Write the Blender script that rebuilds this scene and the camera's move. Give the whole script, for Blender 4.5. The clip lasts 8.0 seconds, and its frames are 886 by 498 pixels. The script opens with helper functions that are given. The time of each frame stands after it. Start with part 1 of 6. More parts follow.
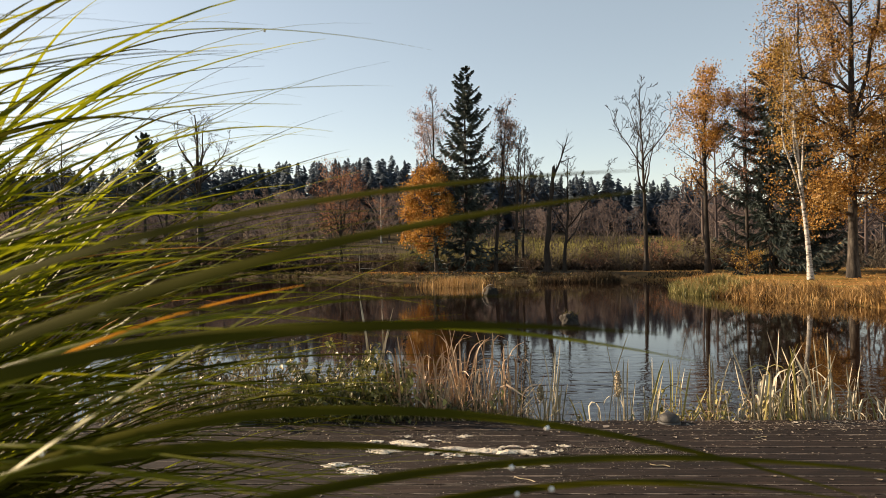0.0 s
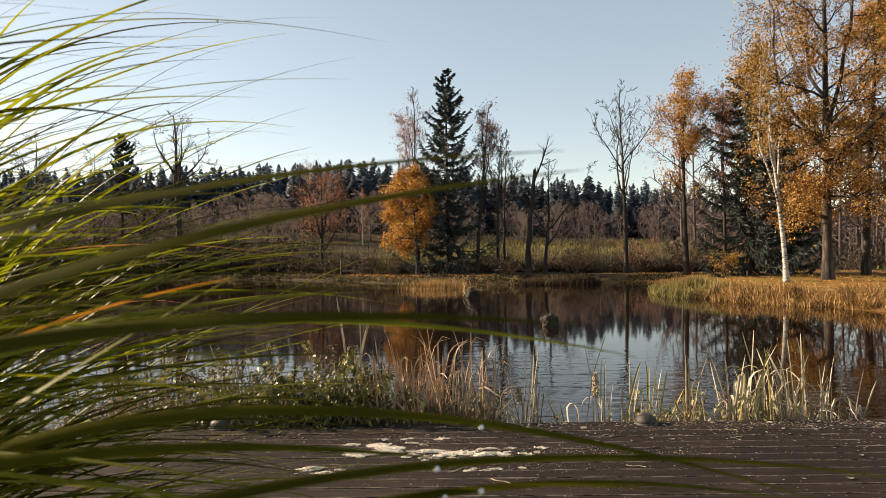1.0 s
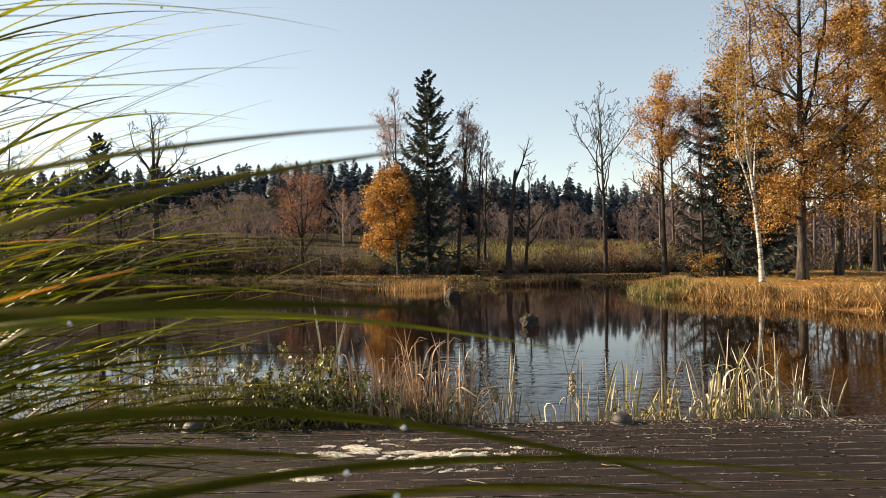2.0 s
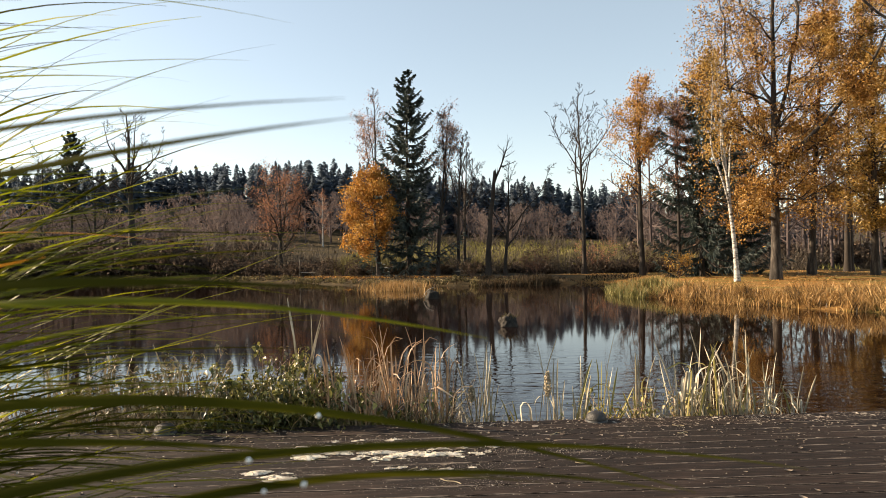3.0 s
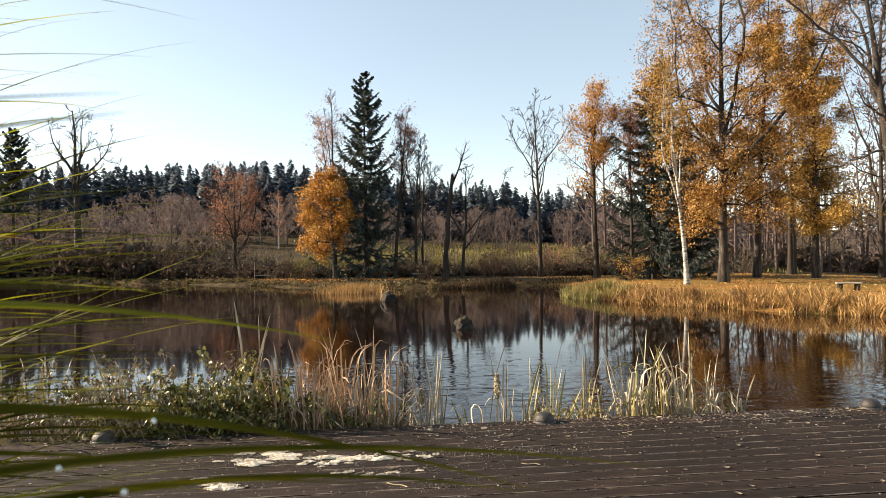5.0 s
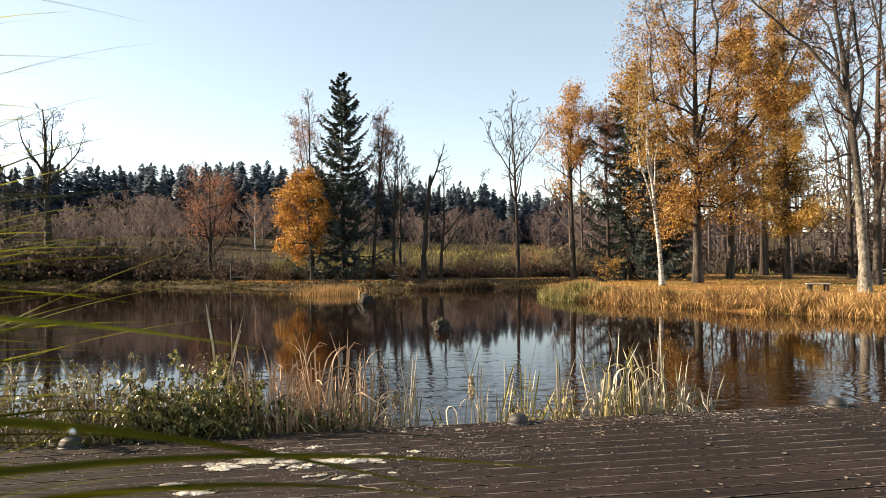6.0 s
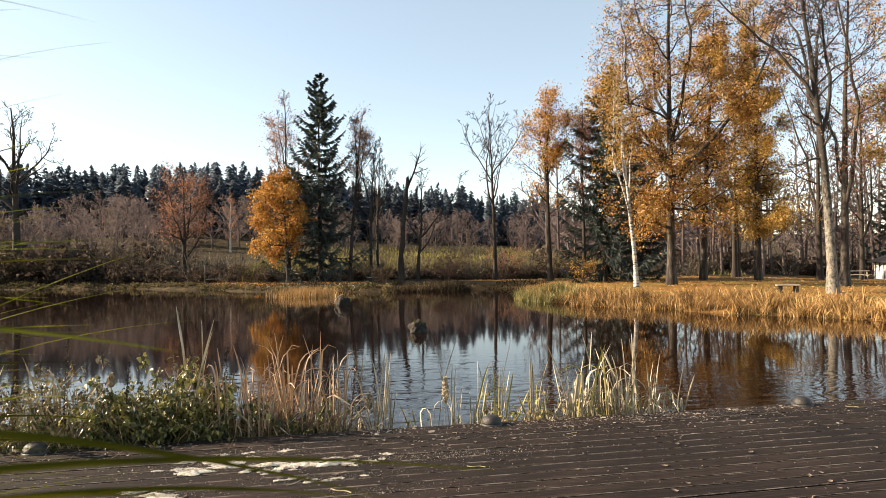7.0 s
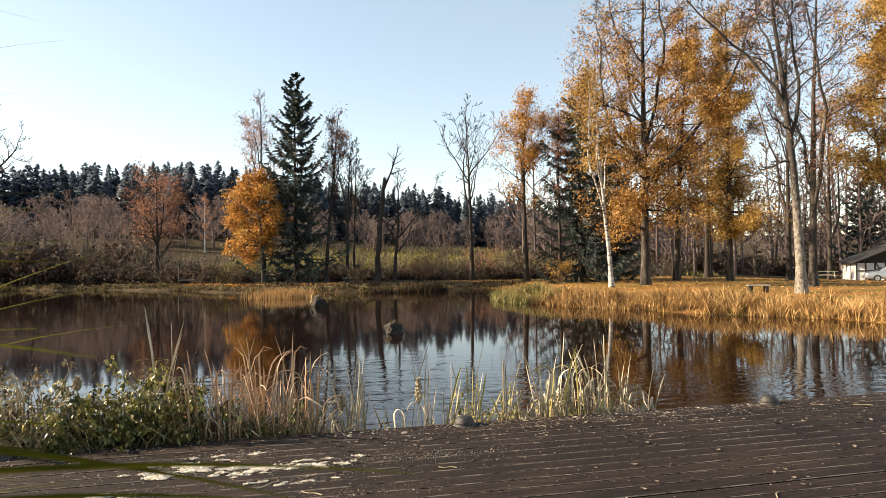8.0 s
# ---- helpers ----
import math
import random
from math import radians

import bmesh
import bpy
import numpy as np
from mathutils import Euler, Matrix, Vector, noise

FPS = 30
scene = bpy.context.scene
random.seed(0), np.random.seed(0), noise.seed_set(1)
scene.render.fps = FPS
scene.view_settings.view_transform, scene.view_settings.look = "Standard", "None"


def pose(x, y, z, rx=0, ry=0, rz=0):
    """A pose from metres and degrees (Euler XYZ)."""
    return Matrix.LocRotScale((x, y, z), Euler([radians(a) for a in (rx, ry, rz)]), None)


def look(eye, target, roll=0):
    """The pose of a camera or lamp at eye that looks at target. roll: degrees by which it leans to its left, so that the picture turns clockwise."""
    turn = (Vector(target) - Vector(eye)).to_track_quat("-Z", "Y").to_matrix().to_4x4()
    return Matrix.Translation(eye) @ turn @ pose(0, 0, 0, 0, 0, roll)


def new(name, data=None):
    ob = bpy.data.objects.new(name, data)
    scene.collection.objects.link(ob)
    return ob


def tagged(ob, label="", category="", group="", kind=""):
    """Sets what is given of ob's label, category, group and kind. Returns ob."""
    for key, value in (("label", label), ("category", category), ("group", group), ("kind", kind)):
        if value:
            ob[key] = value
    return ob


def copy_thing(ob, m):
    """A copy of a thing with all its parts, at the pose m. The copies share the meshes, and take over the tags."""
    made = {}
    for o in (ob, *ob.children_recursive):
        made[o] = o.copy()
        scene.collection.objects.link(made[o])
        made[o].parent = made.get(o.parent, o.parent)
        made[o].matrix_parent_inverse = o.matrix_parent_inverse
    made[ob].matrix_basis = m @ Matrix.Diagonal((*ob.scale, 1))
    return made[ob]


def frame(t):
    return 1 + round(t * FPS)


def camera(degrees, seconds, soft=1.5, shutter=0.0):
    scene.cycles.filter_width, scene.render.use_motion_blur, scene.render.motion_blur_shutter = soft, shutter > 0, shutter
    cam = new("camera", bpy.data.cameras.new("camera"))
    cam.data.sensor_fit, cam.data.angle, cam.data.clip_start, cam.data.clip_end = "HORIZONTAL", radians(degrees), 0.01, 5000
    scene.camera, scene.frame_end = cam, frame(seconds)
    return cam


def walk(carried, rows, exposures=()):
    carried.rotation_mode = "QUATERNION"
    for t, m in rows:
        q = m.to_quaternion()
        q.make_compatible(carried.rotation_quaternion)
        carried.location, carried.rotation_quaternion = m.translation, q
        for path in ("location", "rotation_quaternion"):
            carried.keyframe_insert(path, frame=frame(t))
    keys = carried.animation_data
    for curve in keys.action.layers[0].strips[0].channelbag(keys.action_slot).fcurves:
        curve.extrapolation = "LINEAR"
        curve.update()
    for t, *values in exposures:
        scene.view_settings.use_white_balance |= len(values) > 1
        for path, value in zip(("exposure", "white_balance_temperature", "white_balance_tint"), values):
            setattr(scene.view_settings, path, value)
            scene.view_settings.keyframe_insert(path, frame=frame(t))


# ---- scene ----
cam = camera(69.7, 8.0, soft=0.35)
# focused across the pond, so that the nearest blades of grass blur
cam.data.dof.use_dof, cam.data.dof.focus_distance, cam.data.dof.aperture_fstop = True, 12.0, 13.0
PATH = [
    (0, (0.259, 0.684, 1.97), (0.178, 2.683, 1.982), -0.8),
    (0.5, (0.269, 0.685, 1.956), (0.216, 2.685, 1.973), -0.8),
    (1, (0.289, 0.703, 1.963), (0.265, 2.703, 1.982), -0.8),
    (1.5, (0.306, 0.722, 1.961), (0.311, 2.722, 1.981), -0.8),
    (3, (0.358, 0.729, 1.947), (0.455, 2.727, 1.969), -0.9),
    (3.5, (0.375, 0.728, 1.947), (0.504, 2.724, 1.969), -0.8),
    (4, (0.391, 0.728, 1.948), (0.552, 2.721, 1.972), -0.8),
    (4.5, (0.406, 0.728, 1.944), (0.6, 2.719, 1.971), -0.8),
    (6, (0.45, 0.718, 1.949), (0.745, 2.696, 1.981), -0.8),
    (6.5, (0.466, 0.715, 1.947), (0.795, 2.688, 1.982), -0.9),
    (7, (0.481, 0.71, 1.949), (0.845, 2.676, 1.986), -0.8),
    (7.5, (0.499, 0.705, 1.951), (0.897, 2.665, 1.989), -0.9),
    (8, (0.512, 0.7, 1.951), (0.946, 2.652, 1.989), -0.8),
]
walk(cam, [(t, look(eye, target, roll)) for t, eye, target, roll in PATH], [(0.0, 1.09, 8500, 17), (2.0, 1.28, 8300, 16), (4.5, 1.49, 8000, 15), (8.0, 1.58, 7900, 15)])

# ---- light ----
SUN_AZ, SUN_EL = -73.0, 25.0          # degrees: azimuth from +y towards +x, elevation
world = bpy.data.worlds.new("sky")
scene.world = world
world.use_nodes = True
wn = world.node_tree.nodes
sky = wn.new("ShaderNodeTexSky")
sky.sky_type = 'NISHITA'
sky.sun_disc = False
sky.sun_elevation = radians(SUN_EL)
sky.sun_rotation = radians(SUN_AZ)
sky.air_density, sky.dust_density, sky.ozone_density = 0.9, 0.35, 0.9
wn["Background"].inputs["Strength"].default_value = 0.102
# an even pale tone added over the whole sky, to flatten its gradient
even_tone = wn.new("ShaderNodeMix")
even_tone.data_type, even_tone.inputs[0].default_value, even_tone.inputs[7].default_value = 'RGBA', 0.30, (2.1, 2.98, 3.30, 1.0)
world.node_tree.links.new(sky.outputs[0], even_tone.inputs[6])
world.node_tree.links.new(even_tone.outputs[2], wn["Background"].inputs["Color"])
sun_data = bpy.data.lights.new("sun", "SUN")
sun_data.energy, sun_data.angle, sun_data.color = 5.0, radians(0.6), (1.0, 0.9, 0.74)
sun = new("sun", sun_data)
sx = math.sin(radians(SUN_AZ)) * math.cos(radians(SUN_EL))
sy = math.cos(radians(SUN_AZ)) * math.cos(radians(SUN_EL))
sz = math.sin(radians(SUN_EL))
sun.matrix_world = look((sx * 60, sy * 60, sz * 60), (0, 0, 0))

# ---- materials ----


def node_mat(name):
    m = bpy.data.materials.new(name)
    m.use_nodes = True
    return m, m.node_tree.nodes, m.node_tree.links, m.node_tree.nodes["Principled BSDF"]


def ramp_of(nodes, links, source, stops):
    r = nodes.new("ShaderNodeValToRGB")
    while len(r.color_ramp.elements) < len(stops):
        r.color_ramp.elements.new(0.5)
    for e, (p, c) in zip(r.color_ramp.elements, stops):
        e.position, e.color = p, (*c, 1)
    links.new(source, r.inputs[0])
    return r.outputs[0]


def noise_of(nodes, links, scale, detail=4, rough=0.6, stretch=(1, 1, 1), distort=0.0):
    tc = nodes.new("ShaderNodeTexCoord")
    mp = nodes.new("ShaderNodeMapping")
    mp.inputs["Scale"].default_value = stretch
    nz = nodes.new("ShaderNodeTexNoise")
    nz.inputs["Scale"].default_value = scale
    nz.inputs["Detail"].default_value = detail
    nz.inputs["Roughness"].default_value = rough
    nz.inputs["Distortion"].default_value = distort
    links.new(tc.outputs["Object"], mp.inputs[0])
    links.new(mp.outputs[0], nz.inputs["Vector"])
    return nz.outputs["Fac"]


def mixed(nodes, links, a, b, fac, mode='MIX'):
    x = nodes.new("ShaderNodeMix")
    x.data_type, x.blend_type = 'RGBA', mode
    for sock, val in ((x.inputs[6], a), (x.inputs[7], b), (x.inputs[0], fac)):
        if isinstance(val, (int, float)):
            sock.default_value = val
        elif isinstance(val, tuple):
            sock.default_value = (*val, 1)
        else:
            links.new(val, sock)
    return x.outputs[2]


def surface(name, stops, scale=6.0, stretch=(1, 1, 1), fine=40.0, rough=0.8, bump=0.3, spec=0.3, metal=0.0, vary=0.0):
    """Two scales of variation: broad blotches and fine grain, with a bump from the grain."""
    m, n, l, p = node_mat(name)
    broad = noise_of(n, l, scale, 5, 0.65, stretch)
    grain = noise_of(n, l, fine, 4, 0.7, stretch)
    c = ramp_of(n, l, broad, stops)
    g = ramp_of(n, l, grain, [(0.25, (0.62, 0.62, 0.62)), (0.75, (1.25, 1.25, 1.25))])
    c = mixed(n, l, c, g, 1.0, 'MULTIPLY')
    if vary:
        oi = n.new("ShaderNodeObjectInfo")
        v = ramp_of(n, l, oi.outputs["Random"], [(0.0, (1 - vary,) * 3), (1.0, (1 + vary,) * 3)])
        c = mixed(n, l, c, v, 1.0, 'MULTIPLY')
    l.new(c, p.inputs["Base Color"])
    p.inputs["Roughness"].default_value = rough
    p.inputs["Specular IOR Level"].default_value = spec
    p.inputs["Metallic"].default_value = metal
    if bump:
        b = n.new("ShaderNodeBump")
        b.inputs["Strength"].default_value = bump
        b.inputs["Distance"].default_value = 0.02
        l.new(grain, b.inputs["Height"])
        l.new(b.outputs[0], p.inputs["Normal"])
    return m


def foliage(name, stops, through_light=0.45, rough=0.55, patch=0.5, spec=0.3):
    """Leaves: colour by leaf and by patch of the crown, light passing through."""
    m, n, l, p = node_mat(name)
    geo = n.new("ShaderNodeNewGeometry")
    broad = noise_of(n, l, patch, 3, 0.6)
    add = n.new("ShaderNodeMath")
    add.operation = 'MULTIPLY_ADD'
    add.inputs[1].default_value = 0.55
    l.new(geo.outputs["Random Per Island"], add.inputs[0])
    sub = n.new("ShaderNodeMath")
    sub.operation = 'MULTIPLY_ADD'
    sub.inputs[1].default_value, sub.inputs[2].default_value = 1.5, -0.5
    l.new(broad, sub.inputs[0])
    l.new(sub.outputs[0], add.inputs[2])
    c = ramp_of(n, l, add.outputs[0], stops)
    l.new(c, p.inputs["Base Color"])
    p.inputs["Roughness"].default_value = rough
    p.inputs["Specular IOR Level"].default_value = spec
    t = n.new("ShaderNodeBsdfTranslucent")
    l.new(c, t.inputs[0])
    mx = n.new("ShaderNodeMixShader")
    mx.inputs[0].default_value = through_light
    l.new(p.outputs[0], mx.inputs[1])
    l.new(t.outputs[0], mx.inputs[2])
    l.new(mx.outputs[0], n["Material Output"].inputs[0])
    return m


M = {}
M["bark_dark"] = surface("bark_dark", [(0.3, (0.022, 0.017, 0.014)), (0.7, (0.055, 0.044, 0.036))], 3, (1, 1, 0.25), 30, 0.9, 0.6)
M["bark_grey"] = surface("bark_grey", [(0.32, (0.012, 0.010, 0.008)), (0.5, (0.045, 0.036, 0.03)), (0.7, (0.13, 0.112, 0.092))], 4.5, (1, 1, 0.22), 22, 0.9, 1.0)
def two_tone_bark():
    """Grey bark, with pale lichen on the lower trunk."""
    m = surface("bark_pale", [(0.3, (0.022, 0.018, 0.016)), (0.7, (0.06, 0.052, 0.044))], 3, (1, 1, 0.3), 28, 0.9, 0.6)
    n, l = m.node_tree.nodes, m.node_tree.links
    p = n["Principled BSDF"]
    own = p.inputs["Base Color"].links[0].from_socket
    patch = noise_of(n, l, 9.0, 6, 0.8, (1, 1, 0.6))
    tc = n.new("ShaderNodeTexCoord")
    sep = n.new("ShaderNodeSeparateXYZ")
    l.new(tc.outputs["Object"], sep.inputs[0])
    low = n.new("ShaderNodeMapRange")
    low.inputs[1].default_value, low.inputs[2].default_value, low.inputs[3].default_value, low.inputs[4].default_value = 3.0, 8.0, 0.20, -0.12
    l.new(sep.outputs[2], low.inputs[0])
    add = n.new("ShaderNodeMath")
    l.new(low.outputs[0], add.inputs[0])
    l.new(patch, add.inputs[1])
    f = ramp_of(n, l, add.outputs[0], [(0.58, (0, 0, 0)), (0.78, (1, 1, 1))])
    l.new(mixed(n, l, own, (0.24, 0.215, 0.18), f), p.inputs["Base Color"])
    return m


M["bark_pale"] = two_tone_bark()
M["bark_birch"] = surface("bark_birch", [(0.40, (0.05, 0.045, 0.04)), (0.48, (0.36, 0.34, 0.31)), (0.7, (0.60, 0.58, 0.54))], 5.0, (0.6, 0.6, 1.8), 16, 0.8, 0.4)
M["twig"] = surface("twig", [(0.3, (0.02, 0.015, 0.012)), (0.7, (0.05, 0.038, 0.032))], 2, fine=12, rough=0.9, bump=0)
M["twig_red"] = surface("twig_red", [(0.3, (0.06, 0.036, 0.028)), (0.7, (0.13, 0.08, 0.06))], 2, fine=12, rough=0.9, bump=0)
M["oak_leaf"] = foliage("oak_leaf", [(0.05, (0.085, 0.038, 0.012)), (0.38, (0.26, 0.122, 0.032)), (0.68, (0.43, 0.235, 0.060)), (1.0, (0.62, 0.45, 0.22))], 0.42, 0.5, 0.9)
M["gold_leaf"] = foliage("gold_leaf", [(0.05, (0.11, 0.055, 0.014)), (0.5, (0.36, 0.205, 0.045)), (1.0, (0.60, 0.43, 0.17))], 0.42, 0.5, 0.9)
M["orange_leaf"] = foliage("orange_leaf", [(0.1, (0.24, 0.085, 0.016)), (0.5, (0.40, 0.185, 0.04)), (1.0, (0.52, 0.32, 0.09))], 0.38)
M["copper_leaf"] = foliage("copper_leaf", [(0.1, (0.17, 0.075, 0.045)), (0.6, (0.32, 0.155, 0.095)), (1.0, (0.46, 0.27, 0.18))])
M["needle"] = foliage("needle", [(0.1, (0.022, 0.034, 0.032)), (0.6, (0.052, 0.072, 0.066)), (1.0, (0.10, 0.125, 0.105))], 0.2, 0.6)
# far needles made paler and bluer: the distant haze is in their colour
M["haze_needle"] = foliage("haze_needle", [(0.1, (0.10, 0.132, 0.168)), (0.6, (0.118, 0.150, 0.185)), (1.0, (0.13, 0.160, 0.190))], 0.62, 1.0, 0.05, 0.0)
M["hedge"] = foliage("hedge", [(0.1, (0.038, 0.028, 0.023)), (0.6, (0.085, 0.062, 0.048)), (1.0, (0.15, 0.108, 0.078))], 0.25, 0.9, 0.3, 0.1)
M["far_twig"] = foliage("far_twig", [(0.1, (0.048, 0.040, 0.033)), (0.6, (0.092, 0.075, 0.06)), (1.0, (0.16, 0.13, 0.09))], 0.25, 0.9, 0.1)
M["litter"] = foliage("litter", [(0.1, (0.11, 0.048, 0.017)), (0.5, (0.38, 0.185, 0.055)), (1.0, (0.60, 0.40, 0.17))], 0.2, 0.7, 0.6)
# mauve twigs paler than the other far twigs, with haze in the colour
M["mauve_haze_twig"] = foliage("mauve_haze_twig", [(0.1, (0.095, 0.073, 0.072)), (0.6, (0.15, 0.115, 0.108)), (1.0, (0.21, 0.162, 0.14))], 0.35, 0.95, 0.1)
M["reed_gold"] = foliage("reed_gold", [(0.1, (0.035, 0.022, 0.010)), (0.45, (0.26, 0.138, 0.044)), (1.0, (0.60, 0.39, 0.17))], 0.2, 0.6, 0.9)
M["sedge_green"] = foliage("sedge_green", [(0.1, (0.04, 0.045, 0.014)), (0.5, (0.15, 0.135, 0.042)), (1.0, (0.32, 0.27, 0.11))], 0.25, 0.6, 1.2)
M["reed_dry"] = foliage("reed_dry", [(0.1, (0.11, 0.08, 0.045)), (0.5, (0.36, 0.28, 0.17)), (1.0, (0.74, 0.65, 0.47))], 0.05, 0.42, 2.5, 0.4)
M["reed_pale"] = foliage("reed_pale", [(0.1, (0.05, 0.047, 0.02)), (0.5, (0.26, 0.22, 0.145)), (1.0, (0.82, 0.74, 0.61))], 0.05, 0.42, 3.0, 0.4)
M["reed_red"] = foliage("reed_red", [(0.1, (0.09, 0.048, 0.026)), (0.5, (0.36, 0.225, 0.135)), (1.0, (0.78, 0.60, 0.42))], 0.05, 0.42, 3.0, 0.4)
M["reed_green"] = foliage("reed_green", [(0.1, (0.10, 0.10, 0.03)), (0.5, (0.25, 0.215, 0.07)), (1.0, (0.48, 0.39, 0.18))], 0.2, 0.55, 1.5)
M["shrub_leaf"] = foliage("shrub_leaf", [(0.15, (0.016, 0.019, 0.006)), (0.5, (0.075, 0.080, 0.020)), (0.95, (0.42, 0.36, 0.11))], 0.16, 0.42, 3.0, 0.35)
M["dead_leaf"] = foliage("dead_leaf", [(0.1, (0.025, 0.018, 0.010)), (0.5, (0.13, 0.10, 0.045)), (1.0, (0.48, 0.40, 0.24))], 0.1, 0.45, 3.0, 0.35)
M["grass_blade"] = foliage("grass_blade", [(0.1, (0.06, 0.075, 0.006)), (0.5, (0.20, 0.21, 0.012)), (1.0, (0.52, 0.46, 0.035))], 0.66, 0.45, 3.0, 0.3)
# darker copy of the blade colour, with the clump's shade in it
M["grass_in_shade"] = foliage("grass_in_shade", [(0.1, (0.026, 0.027, 0.004)), (0.5, (0.062, 0.060, 0.007)), (1.0, (0.13, 0.12, 0.012))], 0.4, 0.85, 3.0, 0.03)
M["grass_orange"] = foliage("grass_orange", [(0.1, (0.45, 0.16, 0.02)), (1.0, (0.6, 0.28, 0.04))], 0.5, 0.4, 3.0)
M["meadow_grass"] = foliage("meadow_grass", [(0.1, (0.05, 0.043, 0.017)), (0.5, (0.11, 0.095, 0.035)), (1.0, (0.23, 0.19, 0.085))], 0.35, 0.8, 0.2)
M["meadow_turf"] = foliage("meadow_turf", [(0.1, (0.09, 0.085, 0.028)), (0.5, (0.17, 0.15, 0.048)), (1.0, (0.28, 0.24, 0.09))], 0.4, 0.8, 0.15)
M["bank_herb"] = foliage("bank_herb", [(0.1, (0.03, 0.026, 0.012)), (0.5, (0.10, 0.085, 0.035)), (0.85, (0.24, 0.18, 0.09)), (1.0, (0.50, 0.42, 0.30))], 0.3, 0.8, 0.5)
M["bank_grass"] = foliage("bank_grass", [(0.1, (0.012, 0.010, 0.006)), (0.5, (0.036, 0.026, 0.014)), (0.85, (0.085, 0.052, 0.028)), (1.0, (0.34, 0.23, 0.13))], 0.35, 0.8, 0.4)
M["fallen_leaf"] = foliage("fallen_leaf", [(0.1, (0.07, 0.048, 0.034)), (0.5, (0.19, 0.15, 0.118)), (1.0, (0.42, 0.36, 0.30))], 0.1, 0.6, 4.0)
M["stone"] = surface("stone", [(0.3, (0.008, 0.007, 0.005)), (0.7, (0.032, 0.027, 0.021))], 4, fine=25, rough=0.85, bump=0.6)


def ground_mat():
    m, n, l, p = node_mat("soil_and_grass")
    blotch = noise_of(n, l, 0.08, 5, 0.65)
    mid = noise_of(n, l, 0.9, 5, 0.7)
    fine = noise_of(n, l, 9.0, 5, 0.75)
    grass = ramp_of(n, l, mid, [(0.3, (0.018, 0.014, 0.008)), (0.5, (0.042, 0.031, 0.016)), (0.7, (0.09, 0.062, 0.03))])
    litter = ramp_of(n, l, fine, [(0.3, (0.08, 0.038, 0.014)), (0.5, (0.26, 0.125, 0.038)), (0.7, (0.44, 0.26, 0.09))])
    bare = ramp_of(n, l, noise_of(n, l, 0.32, 4, 0.7, (0.6, 1.6, 1.0)), [(0.44, (0, 0, 0)), (0.58, (0.85, 0.85, 0.85))])
    litter = mixed(n, l, litter, ramp_of(n, l, fine, [(0.3, (0.05, 0.045, 0.014)), (0.7, (0.20, 0.165, 0.045))]), bare)
    tc = n.new("ShaderNodeTexCoord")
    sep = n.new("ShaderNodeSeparateXYZ")
    l.new(tc.outputs["Object"], sep.inputs[0])
    # leaf litter lies under the broad-leaved trees on the eastern shore
    east = n.new("ShaderNodeMapRange")
    east.inputs[1].default_value, east.inputs[2].default_value = 9.0, 15.0
    l.new(sep.outputs[0], east.inputs[0])
    near = n.new("ShaderNodeMapRange")
    near.inputs[1].default_value, near.inputs[2].default_value = 62.0, 44.0
    l.new(sep.outputs[1], near.inputs[0])
    both = n.new("ShaderNodeMath")
    both.operation = 'MULTIPLY'
    l.new(east.outputs[0], both.inputs[0])
    l.new(near.outputs[0], both.inputs[1])
    thin = n.new("ShaderNodeMath")
    thin.operation = 'MULTIPLY_ADD'
    thin.inputs[1].default_value, thin.inputs[2].default_value = 1.8, -0.35
    l.new(blotch, thin.inputs[0])
    fac = n.new("ShaderNodeMath")
    fac.operation, fac.use_clamp = 'ADD', True
    l.new(both.outputs[0], fac.inputs[0])
    minus = n.new("ShaderNodeMath")
    minus.operation = 'MULTIPLY_ADD'
    minus.inputs[1].default_value, minus.inputs[2].default_value = 0.5, -0.35
    l.new(thin.outputs[0], minus.inputs[0])
    l.new(minus.outputs[0], fac.inputs[1])
    c = mixed(n, l, grass, litter, fac.outputs[0])
    l.new(c, p.inputs["Base Color"])
    p.inputs["Roughness"].default_value = 0.95
    p.inputs["Specular IOR Level"].default_value = 0.1
    b = n.new("ShaderNodeBump")
    b.inputs["Strength"].default_value, b.inputs["Distance"].default_value = 0.8, 0.06
    l.new(fine, b.inputs["Height"])
    l.new(b.outputs[0], p.inputs["Normal"])
    return m


